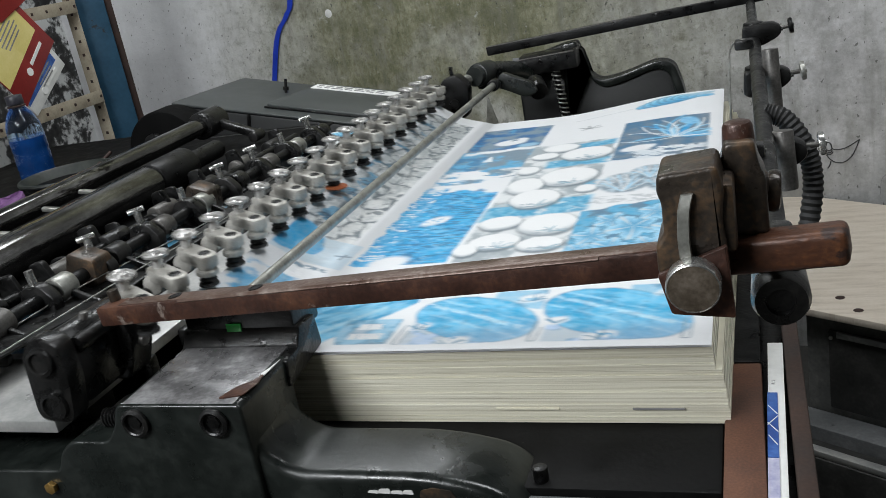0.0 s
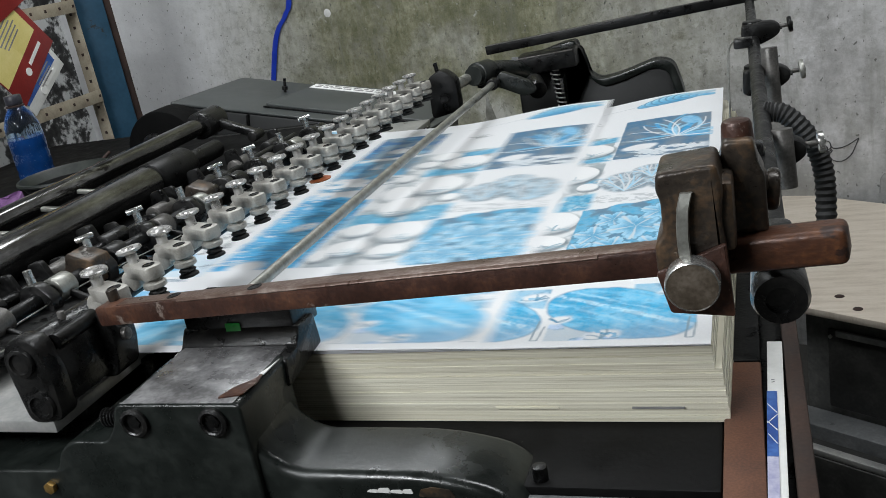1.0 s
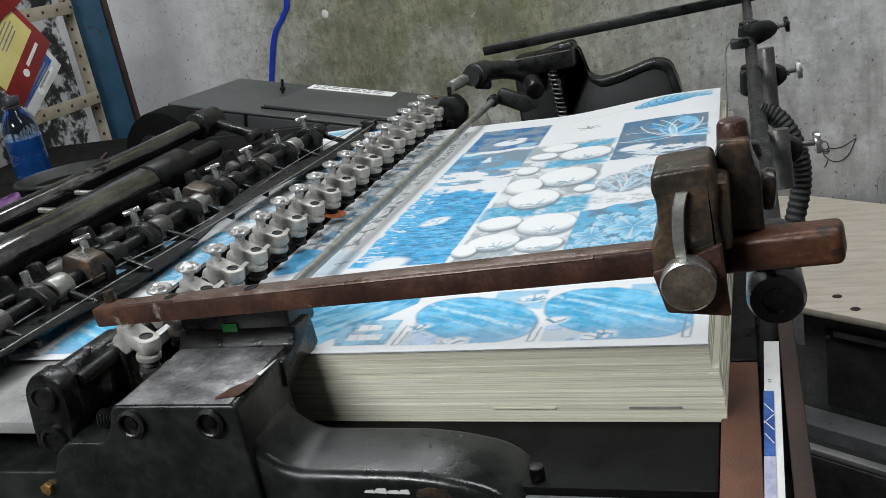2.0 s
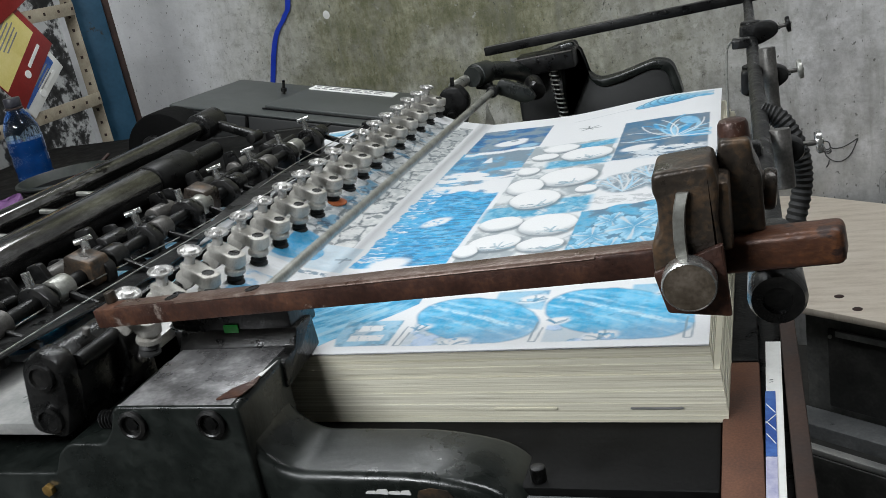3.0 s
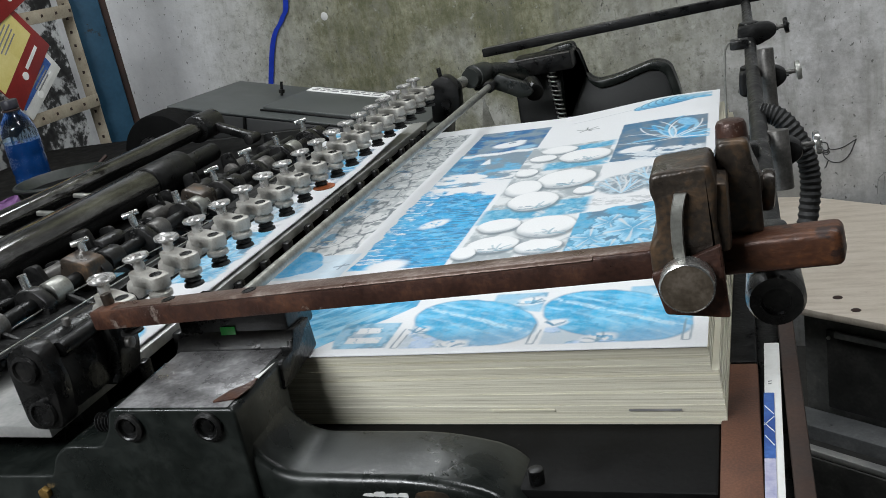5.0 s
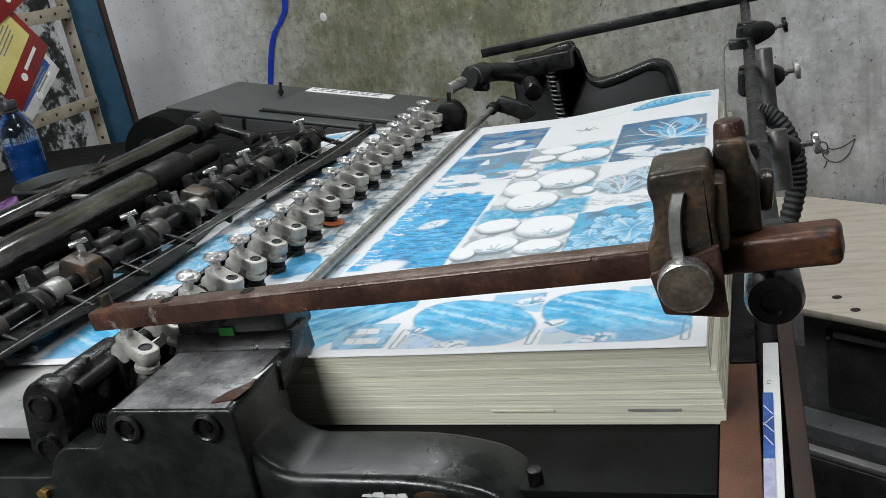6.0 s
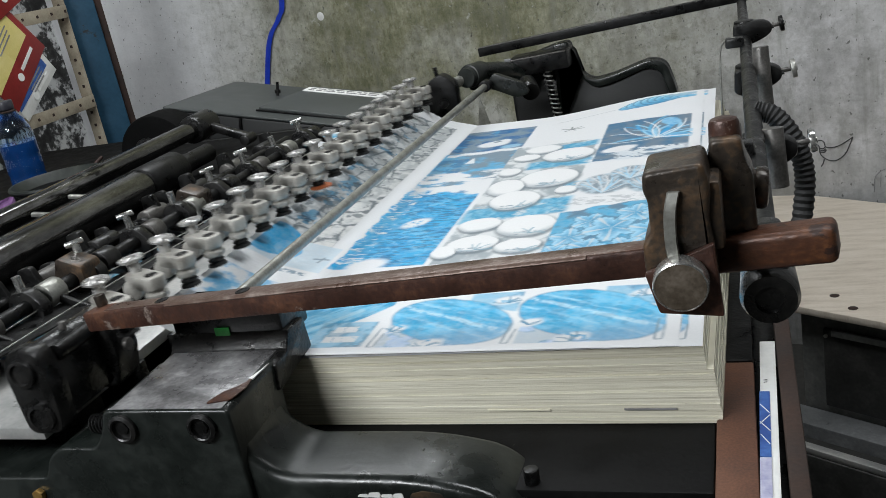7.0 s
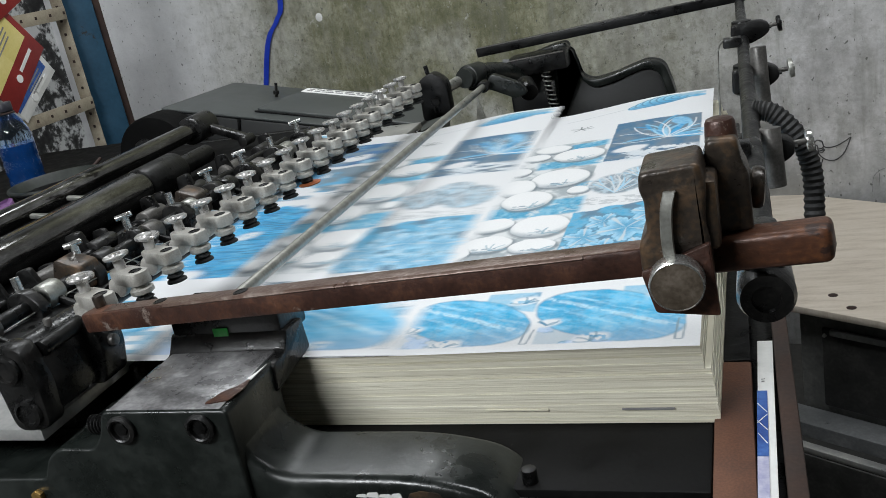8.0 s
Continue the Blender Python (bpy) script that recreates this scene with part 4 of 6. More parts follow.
def sheet_mesh(name, x0, x1, nx, origin):
    """A stretch of the press sheet from x0 to x1, with its print."""
    rows = np.concatenate([np.linspace(0, 0.17, 200, endpoint=False), np.linspace(0.17, SY, 581)])
    ny = len(rows) - 1
    gx, gy = np.meshgrid(np.linspace(x0, x1, nx + 1), rows, indexing="ij")
    gz = 0.0007 * (fbm(gx, gy, 9, 2) - 0.5) + 0.0040 * smooth(gx, -0.400, -0.440) * (fbm(gx * 0.7, gy * 1.3, 30, 8) - 0.5)
    gz += 0.010 * smooth(gy, 0.60, 0.92) * smooth(gx, -0.30, -0.02)
    far = 1 - 0.050 * smooth(-gx, 0.06, 0.27)
    co = np.stack([gx - origin, gy * np.where(gy > 0.5, 1 - (1 - far) * (gy - 0.5) / (SY - 0.5), 1.0), gz], -1).reshape(-1, 3)
    idx = np.arange((nx + 1) * (ny + 1)).reshape(nx + 1, ny + 1)
    quads = np.stack([idx[:-1, :-1], idx[1:, :-1], idx[1:, 1:], idx[:-1, 1:]], -1).reshape(-1, 4)
    me = bpy.data.meshes.new(name)
    me.from_pydata(co.tolist(), [], quads.tolist())
    at = me.color_attributes.new("ink", "FLOAT_COLOR", "POINT")
    rgba = np.ones((len(co), 4), dtype=np.float32)
    rgba[:, :3] = ink_layer(gx, gy).reshape(-1, 3)
    at.data.foreach_set("color", rgba.ravel())
    me.polygons.foreach_set("use_smooth", [True] * len(me.polygons))
    me.materials.append(M_PRINT)
    return me


SHEET, FLAP = sheet_mesh("printed_sheet", HINGE, 0.0, 360, 0.0), sheet_mesh("leading_edge", FOLD, HINGE, 50, HINGE)
LIP = sheet_mesh("lip", -SX, FOLD, 50, FOLD)
sheets, flaps, lips = [], [], []
for k in range(5):
    ob = new("printed_sheet", SHEET)
    tagged(ob, "freshly printed white press sheet with cyan sea and pebble pictures", "printed sheet", "printed sheets")
    ob.location = (0, 0, TOP + 0.0006 * (4 - k))
    fl = new("leading_edge", FLAP)
    fl.parent = ob
    fl.location = (HINGE, 0, 0)
    sheets.append(ob)
    flaps.append(fl)
    lp = new("lip", LIP)
    lp.parent = fl
    lp.location = (FOLD - HINGE, 0, 0)
    lips.append(lp)

# ---- the sucker bar ----
BAR0 = Vector((-0.523, 0.42, 1.012))
NSUCK, SUCK_Y, SUCK_STEP = 18, -0.028, 0.0528


def sucker_bar():
    t = thing("sucker_bar", BAR0, "row of cast aluminium suckers on a black bar", "sucker bar")
    x0, z0 = -0.516, 1.050
    part("bar", cyl(B(), (x0 - 0.012, -0.09, z0 - 0.040), (x0 - 0.012, 0.905, z0 - 0.040), 0.0075), M_BLACKMATT, t)
    part("air_rail", bx(B(), (0.006, 0.96, 0.010), pose(x0 - 0.026, 0.415, z0 - 0.034), 0.001), M_BLACKMATT, t)
    first = None
    for k in range(NSUCK):
        y = SUCK_Y + SUCK_STEP * k
        bm = B()
        at = pose(x0, y, z0, 0, 0, -27)
        px, py = (at @ Vector((0.031, 0, 0))).xy
        out = rounded([(-0.010, -0.0105), (0.043, -0.0105), (0.043, 0.0105), (-0.010, 0.0105)], 0.010, 6)
        prism(bm, out, 0.013, at @ pose(0, 0, -0.027), 0.0018)
        cyl(bm, (x0 - 0.004, y - 0.009, z0 - 0.030), (x0 - 0.004, y + 0.009, z0 - 0.030), 0.0105, seg=18, bevel=0.002)
        cyl(bm, (px, py, z0 - 0.032), (px, py, z0 - 0.028), 0.0085, seg=18)
        s = part("sucker", bm, M_ALU, t)
        part("socket", lathe(B(), [(0.0062, 0.0), (0.0062, 0.0006), (0.0048, 0.0009), (0.0044, 0.0002)], pose(px, py, z0 - 0.0139)), M_BLACKMATT, s, "round screw socket")
        part("knob", lathe(B(), [(0.0055, -0.016), (0.0055, -0.0055), (0.0075, -0.005), (0.0122, -0.0030), (0.0127, -0.0008), (0.0117, 0.0004), (0.0095, -0.0016), (0.0062, -0.0018), (0.0050, 0.0010), (0.0005, 0.0014)], pose(x0, y, z0 + 0.001, 0, random.Random(k).uniform(-6, 6), 0)), M_KNOB, s, "turned bright knob")
        part("pad", lathe(B(), [(0.0095, -0.0068), (0.0112, -0.0055), (0.0112, -0.0015), (0.0095, 0.0)], pose(px, py, z0 - 0.030)), M_ALU, s)
        part("suction_cup", lathe(B(), [(0.0102, -0.0105), (0.0098, -0.0085), (0.0068, -0.0065), (0.0090, -0.0045), (0.0070, -0.0025), (0.0062, 0.0)], pose(px, py, z0 - 0.0368)), M_RUBBER, s, "black rubber suction cup")
        if k == 8:
            part("washer", lathe(B(), [(0.014, -0.003), (0.015, -0.0015), (0.011, 0.0)], pose(px + 0.004, py - 0.002, z0 - 0.044)), M_ORANGE, s, "orange rubber disc")
    lug = rounded([(-0.566, 0.944, 0.012), (-0.528, 0.944, 0.012), (-0.524, 0.985, 0.01), (-0.529, 1.022, 0.012), (-0.556, 1.026, 0.012), (-0.569, 1.008, 0.012)], 0.010)
    a = part("end_bracket", prism(B(), lug, 0.022, xz_at(-0.090), 0.003), M_BLACK, t, "black cast end bracket with two bosses")
    for x, z, r, back in ((-0.547, 1.004, 0.0175, -0.012), (-0.544, 0.962, 0.0135, -0.050)):
        part("barrel", cyl(B(), (x, -0.094, z), (x + 0.004, back, z), r, seg=28, bevel=0.003), M_BLACK, a)
        part("boss", lathe(B(), [(0.0135, 0.0), (0.0130, 0.0045), (0.0098, 0.0055), (0.0088, 0.0030), (0.0010, 0.0034)], Matrix.Translation((x, -0.1115, z)) @ Matrix.Rotation(radians(90), 4, "X"), 26), M_BLACK, a, "round boss with a sunk centre")
    back_lug = rounded([(-0.556, 0.950), (-0.520, 0.948), (-0.510, 0.982), (-0.514, 1.010), (-0.535, 1.020), (-0.558, 1.016)], 0.009)
    part("back_lug", prism(B(), back_lug, 0.034, xz_at(-0.008), 0.003), M_BLACK, a)
    part("web", bx(B(), (0.034, 0.080, 0.052), pose(-0.541, -0.055, 0.980), 0.006), M_BLACK, a)
    part("side_bolt", cyl(B(), (-0.516, -0.026, 0.985), (-0.506, -0.026, 0.985), 0.006, seg=12, bevel=0.001), M_RODS, a)
    part("grease_nipple", cyl(B(), (-0.540, -0.060, 1.018), (-0.539, -0.060, 1.027), 0.0035, seg=10, bevel=0.001), M_RODS, a)
    far = part("far_bracket", prism(B(), rounded([(-0.520, 0.950), (-0.462, 0.958), (-0.458, 1.018), (-0.482, 1.040), (-0.512, 1.028)], 0.012), 0.030, xz_at(0.972), 0.003), M_BLACKMATT, t, "black cast end bracket")
    part("bolt", cyl(B(), (-0.485, 0.942, 0.985), (-0.485, 0.934, 0.985), 0.009, seg=16, bevel=0.002), M_BLACK, far)
    part("stud", cyl(B(), (-0.492, 0.955, 1.030), (-0.494, 0.955, 1.052), 0.004, seg=12), M_BLACK, far)
    return t


suckers = sucker_bar()

# ---- rods, rails and clamps over the pile ----


def hold_rod():
    t = thing("hold_down_rod", (-0.414, 0.52, 0.99), "dull steel hold-down rod across the pile", "steel rod")
    part("rod", cyl(B(), (-0.417, 0.02, 1.0), (-0.411, 0.985, 1.0), 0.0062), M_STEEL, t)
    part("eye", cyl(B(), (-0.411, 0.972, 1.0), (-0.411, 0.995, 1.0), 0.011, bevel=0.002), M_BLACKMATT, t)
    bm = prism(B(), rounded([(-0.42, 0.992), (-0.40, 1.018), (-0.345, 0.992), (-0.335, 0.972), (-0.36, 0.965), (-0.40, 0.985)], 0.008), 0.016, xz_at(1.02), 0.002)
    part("arm", bm, M_GREENPAINT, t)
    part("tab", prism(B(), [(-0.432, 0.93), (-0.408, 0.93), (-0.422, 0.985)], 0.002, xz_at(0.965)), M_STEEL, t)
    return t


rod = hold_rod()
NA, NB = Vector((-0.505, -0.058, 1.0225)), Vector((0.086, -0.150, 1.088))


def bar_pose(a, b):
    """x runs along the bar, z stays up."""
    x = (b - a).normalized()
    y = Vector((0, 0, 1)).cross(x).normalized()
    z = x.cross(y)
    m = Matrix((x, y, z)).transposed().to_4x4()
    m.translation = a
    return m


def near_rail():
    t = thing("rusty_rail", (-0.2, -0.12, 1.03), "rusty steel carrier rail over the paper pile", "steel rail")
    m = bar_pose(NA, NB)
    ln = (NB - NA).length
    part("rail", bx(B(), (ln, 0.021, 0.0180), m @ pose(ln / 2, 0, 0.0018), 0.0025), M_RUST, t)
    for u in (0.088, 0.176):
        part("screw_hole", lathe(B(), [(0.0060, 0.0), (0.0060, 0.0004), (0.0042, 0.0006), (0.0038, 0.0001)], m @ pose(u, 0, 0.0113)), M_BLACKMATT, t, "dark countersunk hole")
    part("worn_face", bx(B(), (ln - 0.030, 0.0150, 0.0009), m @ pose(ln / 2 + 0.012, -0.0008, 0.0108), 0.0003), M_RAILWORN, t, "grey rubbed upper face")
    part("worn_edge", bx(B(), (ln - 0.24, 0.0030, 0.0030), m @ pose(ln / 2 - 0.020, -0.0094, 0.0097, 45, 0, 0), 0.0006), M_RAILWORN, t, "grey rubbed upper edge")
    part("rail_end", bx(B(), (0.068, 0.0228, 0.0215), m @ pose(ln - 0.033, 0, 0.0012), 0.0045, 3), M_STUB, t, "orange rusty rail end")
    part("stop_pin", cyl(B(), m @ Vector((0.010, 0.006, 0.010)), m @ Vector((0.010, 0.006, 0.021)), 0.005, seg=14, bevel=0.001), M_RUSTDARK, t)
    return t


near_rail()


def rusty_clamp():
    t = thing("rail_clamp", (0.01, -0.17, 1.05), "oily rusty cast clamp with a round steel thumb knob", "clamp")
    body = rounded([(-0.0150, 1.086, 0.004), (-0.0148, 1.104, 0.005), (-0.0100, 1.110, 0.006), (-0.0098, 1.128, 0.006), (-0.0120, 1.134, 0.004), (-0.0112, 1.1445, 0.004), (0.0205, 1.1475, 0.004), (0.0235, 1.134, 0.005), (0.0215, 1.114, 0.006), (0.0232, 1.102, 0.003), (0.0232, 1.064)], 0.003)
    part("block", prism(B(), body, 0.040, xz_at(-0.138), 0.0030, 3), M_RUSTDARK, t)
    part("jaw", prism(B(), rounded([(-0.0150, 1.0885), (-0.0090, 1.0640), (0.0255, 1.0605), (0.0232, 1.104)], 0.002), 0.0045, xz_at(-0.1785), 0.0012), M_RUST, t, "greasy brown clamp plate")
    neck = rounded([(0.0140, 1.094), (0.0460, 1.094), (0.0455, 1.128, 0.006), (0.0420, 1.136, 0.006), (0.0400, 1.150, 0.004), (0.0235, 1.150, 0.004), (0.0215, 1.137, 0.006), (0.0145, 1.128, 0.006)], 0.004)
    part("collar", prism(B(), neck, 0.030, xz_at(-0.114), 0.0028, 3), M_RUSTDARK, t)
    part("collar_cap", cyl(B(), (0.0318, -0.129, 1.142), (0.0315, -0.129, 1.1585), 0.0095, 0.0082, bevel=0.0028), M_RUST, t, "orange rusty cap")
    part("collar_band", lathe(B(), [(0.0140, -0.0060), (0.0152, -0.0045), (0.0152, 0.0045), (0.0140, 0.0060)], pose(0.0318, -0.129, 1.121), 32), M_RUSTDARK, t)
    part("bridge", bx(B(), (0.012, 0.046, 0.040), pose(0.0225, -0.149, 1.115), 0.003), M_RUSTDARK, t)
    part("side_boss", cyl(B(), (0.045, -0.120, 1.113), (0.0535, -0.120, 1.112), 0.0125, bevel=0.003), M_RUSTDARK, t)
    bow = curve_pts([(0.0045, -0.1800, 1.1335), (0.0022, -0.1825, 1.1240), (0.0012, -0.1835, 1.1100), (0.0016, -0.1835, 1.0980), (0.0025, -0.1825, 1.0860)], 24)
    strip = B()
    rows = [[strip.verts.new(q + Vector(d)) for d in ((-0.0034, 0, 0), (-0.0028, -0.0016, 0), (0.0028, -0.0016, 0), (0.0034, 0, 0), (0.0028, 0.0016, 0), (-0.0028, 0.0016, 0))] for q in bow]
    for a, b in zip(rows, rows[1:]):
        for k in range(6):
            strip.faces.new((a[k], a[(k + 1) % 6], b[(k + 1) % 6], b[k]))
    strip.faces.new(rows[0][::-1])
    strip.faces.new(rows[-1])
    bmesh.ops.recalc_face_normals(strip, faces=strip.faces)
    part("spring_finger", strip, M_STEEL, t, "bowed worn steel spring finger")
    at = Matrix.Translation((0.0045, -0.183, 1.0845)) @ Matrix.Rotation(radians(90 + 3), 4, "X")
    knob = part("thumb_knob", lathe(B(), [(0.0128, -0.002), (0.0146, -0.0005), (0.0150, 0.0010), (0.0150, 0.0090), (0.0146, 0.0108), (0.0140, 0.0112), (0.0138, 0.0108)], at, 48), M_CHROME, t, "round steel thumb knob")
    part("face", lathe(B(), [(0.0139, 0.0), (0.0136, 0.0006), (0.0006, 0.0009)], at @ pose(0, 0, 0.0104), 48), M_KNOBFACE, knob, "brown stained knob face")
    part("stud", cyl(B(), at @ Vector((0, 0, -0.012)), at @ Vector((0, 0, 0.0)), 0.006, seg=16), M_RUSTDARK, knob)
    return t


rusty_clamp()


def cross_bar():
    t = thing("cross_bar", (0.05, 0.5, 1.05), "black round cross bar behind the paper pile", "cross bar")
    part("bar", cyl(B(), (0.0500, -0.13, 1.052), (0.0505, 1.235, 1.055), 0.0085), M_BLACKMATT, t)
    part("end_cap", lathe(B(), [(0.010, -0.04), (0.0165, -0.032), (0.0172, 0.0), (0.0150, 0.006), (0.0085, 0.0065), (0.0080, 0.003)], Matrix.Translation((0.050, -0.135, 1.050)) @ Matrix.Rotation(radians(90), 4, "X")), M_BLACK, t, "black hollow end cap")
    part("drop_post", cyl(B(), (0.050, -0.120, 1.060), (0.046, -0.120, 1.090), 0.013, bevel=0.002), M_BLACK, t)
    return t


cross_bar()


def rod_clamp(y, z, label, knob_material, size=1.0, above=0.0, below=0.0):
    """A cast clamp on the cross bar with a split ear and a thumb screw; some grip a short rod."""
    t = thing("rod_clamp", (0.05, y, z), label, "clamp", "clamps on the cross bar")
    k = size
    ol = [(0.032, -0.016), (0.040, -0.021), (0.064, -0.018), (0.082, -0.010), (0.090, -0.003), (0.090, 0.007), (0.080, 0.014), (0.060, 0.015), (0.034, 0.012)]
    body = part("body", prism(B(), rounded([(0.05 + (a - 0.05) * k, z + b * k) for a, b in ol], 0.005 * k, 4), 0.026 * k, xz_at(y + 0.004 * k), 0.003 * k), M_BLACKMATT, t)
    part("split", bx(B(), (0.030 * k, 0.0270 * k, 0.0022 * k), pose(0.05 + 0.028 * k, y - 0.002 * k, z + 0.001)), M_COVERSIDE, body)
    part("boss", cyl(B(), (0.05, y, z - 0.020 * k), (0.05, y, z + 0.016 * k), 0.0150 * k, seg=20, bevel=0.002), M_BLACKMATT, t)
    xs = 0.05 + 0.040 * k
    part("screw", cyl(B(), (xs, y, z + 0.002), (xs + 0.014 * k, y, z + 0.003), 0.0030 * k, seg=12), M_RODS, t)
    part("thumb_knob", lathe(B(), [(0.0085, 0.0), (0.0120, 0.0012), (0.0124, 0.0040), (0.0118, 0.0066), (0.0100, 0.0070), (0.0040, 0.0064), (0.0035, 0.0080)], Matrix.Translation((xs + 0.011 * k, y, z + 0.003)) @ Matrix.Rotation(radians(82), 4, "Y") @ Matrix.Scale(k, 4), 26), knob_material, t, "knurled thumb knob")
    if above or below:
        part("short_rod", cyl(B(), (0.0660, y - 0.026 * k, z + above), (0.0685, y - 0.034 * k, z - below), 0.0100, bevel=0.001), M_RODS, t, "dull steel short rod")
    return t


rod_clamp(0.78, 1.066, "black clamp with a dark thumb screw on the cross bar", M_BLACKMATT, 0.95)
rod_clamp(0.57, 1.040, "black clamp holding a short steel rod", M_STEEL, 1.0, 0.040, 0.040)
rod_clamp(0.25, 1.032, "black clamp with a bright knurled thumb knob", M_CHROME, 0.95, 0.026, 0.030)


def blow_wire(y, label):
    t = thing("wire_finger", (0.02, y, 0.955), label, "wire finger", "wire fingers")
    pts = curve_pts([(0.050, y, 1.064), (0.034, y, 1.070), (0.018, y, 1.062), (0.014, y - 0.004, 1.03), (0.012, y - 0.01, 0.958)], 20)
    part("wire", sweep(B(), pts, 0.0016, 8), M_STEEL, t)
    part("holder", bx(B(), (0.026, 0.02, 0.014), pose(0.036, y, 1.064), 0.003), M_BLACK, t)
    return t


blow_wire(0.70, "bent steel wire finger resting on the pile")
blow_wire(0.14, "bent spring wire finger beside the rusty clamp")


def far_rail():
    t = thing("rusty_rail", (-0.2, 1.22, 1.03), "dark rusty rail at the far side of the pile", "steel rail")
    m = bar_pose(Vector((-0.476, 1.21, 1.032)), Vector((0.085, 1.21, 1.068)))
    ln = 0.562
    part("rail", bx(B(), (ln, 0.020, 0.0185), m @ pose(ln / 2, 0, 0), 0.0020), M_BLACKMATT, t)
    part("worn_edge", bx(B(), (ln * 0.55, 0.006, 0.0012), m @ pose(ln * 0.28, -0.0070, 0.0090), 0.0004), M_RODS, t, "rubbed grey upper edge")
    return t


far_rail()


def far_casting():
    t = thing("far_casting", (-0.25, 1.2, 0.9), "black curved side frame casting with a spring", "machine frame")
    top = [(-0.318, 1.026, 0.004), (-0.286, 1.030, 0.012), (-0.276, 0.972, 0.02), (-0.250, 0.944, 0.025), (-0.205, 0.950, 0.02), (-0.130, 0.972, 0.025), (-0.098, 0.962, 0.03), (-0.082, 0.905, 0.02)]
    ol = rounded([(-0.42, 0.60), (-0.42, 1.000)] + top + [(-0.074, 0.60)], 0.01, 6)
    part("frame", prism(B(), ol, 0.030, xz_at(1.240), 0.004), M_COVERSIDE, t)
    edge = rounded([(-0.33, 0.90)] + top + [(-0.074, 0.80)], 0.01, 6)
    edge = [q for q in edge if q[1] > 0.84 and q[0] > -0.325]
    inner = [(a * 0.90 - 0.022, b - 0.016) for a, b in edge]
    part("rim", prism(B(), edge + inner[::-1], 0.030, xz_at(1.228), 0.003), M_GREENPAINT, t, "rounded raised rim")
    part("head_block", bx(B(), (0.122, 0.075, 0.036), pose(-0.343, 1.185, 1.000, 0, -3, 0), 0.003), M_BLACKMATT, t)
    part("head_edge", bx(B(), (0.116, 0.003, 0.0025), pose(-0.343, 1.1470, 1.0165, 0, -3, 0), 0.0005), M_RODS, t, "rubbed front edge")
    part("light_tab", bx(B(), (0.014, 0.006, 0.030), pose(-0.404, 1.15, 1.004, 0, 4, 0), 0.001), M_LEDGE, t, "scuffed grey tab")
    pts = []
    for i in range(150):
        a = i / 150
        pts.append((-0.330 + 0.0085 * math.cos(a * 11 * 2 * math.pi) + 0.012 * a, 1.16 + 0.0085 * math.sin(a * 11 * 2 * math.pi), 0.990 - 0.105 * a))
    part("spring", sweep(B(), pts, 0.0017, 6), M_STEEL, t, "oily coil spring")
    part("spring_pin", cyl(B(), (-0.330, 1.16, 0.995), (-0.318, 1.16, 0.87), 0.0058), M_BLACKMATT, t)
    pipe = curve_pts([(-0.372, 1.17, 0.968), (-0.400, 1.14, 0.994), (-0.432, 1.08, 1.010), (-0.452, 1.00, 1.016)], 18)
    part("elbow", sweep(B(), pipe, 0.0185, 18), M_GREENPAINT, t)
    part("sleeve", cyl(B(), (-0.438, 1.065, 1.013), (-0.450, 1.015, 1.016), 0.0225, bevel=0.003), M_GREENPAINT, t)
    part("collar_lug", bx(B(), (0.030, 0.020, 0.014), pose(-0.440, 1.035, 0.992, 0, 10, 0), 0.003), M_BLACKMATT, t)
    part("shaft", cyl(B(), (-0.450, 1.03, 1.016), (-0.486, 0.975, 1.006), 0.0105), M_STEEL, t)
    part("stub", cyl(B(), (-0.36, 1.10, 0.975), (-0.345, 1.06, 0.962), 0.018, bevel=0.004), M_BLACKMATT, t)
    return t


far_casting()


def air_hose():
    t = thing("air_hose", (0.052, 0.30, 1.060), "black corrugated rubber air hose", "hose")
    pts = curve_pts([(0.052, 0.31, 1.056), (0.072, 0.305, 1.048), (0.090, 0.30, 1.018), (0.0955, 0.295, 0.985), (0.090, 0.285, 0.945), (0.080, 0.27, 0.90)], 64)
    part("tube", sweep(B(), pts, 0.0100, 16, 0.07), M_RUBBER, t)
    return t


hose = air_hose()

# ---- the near casting ----


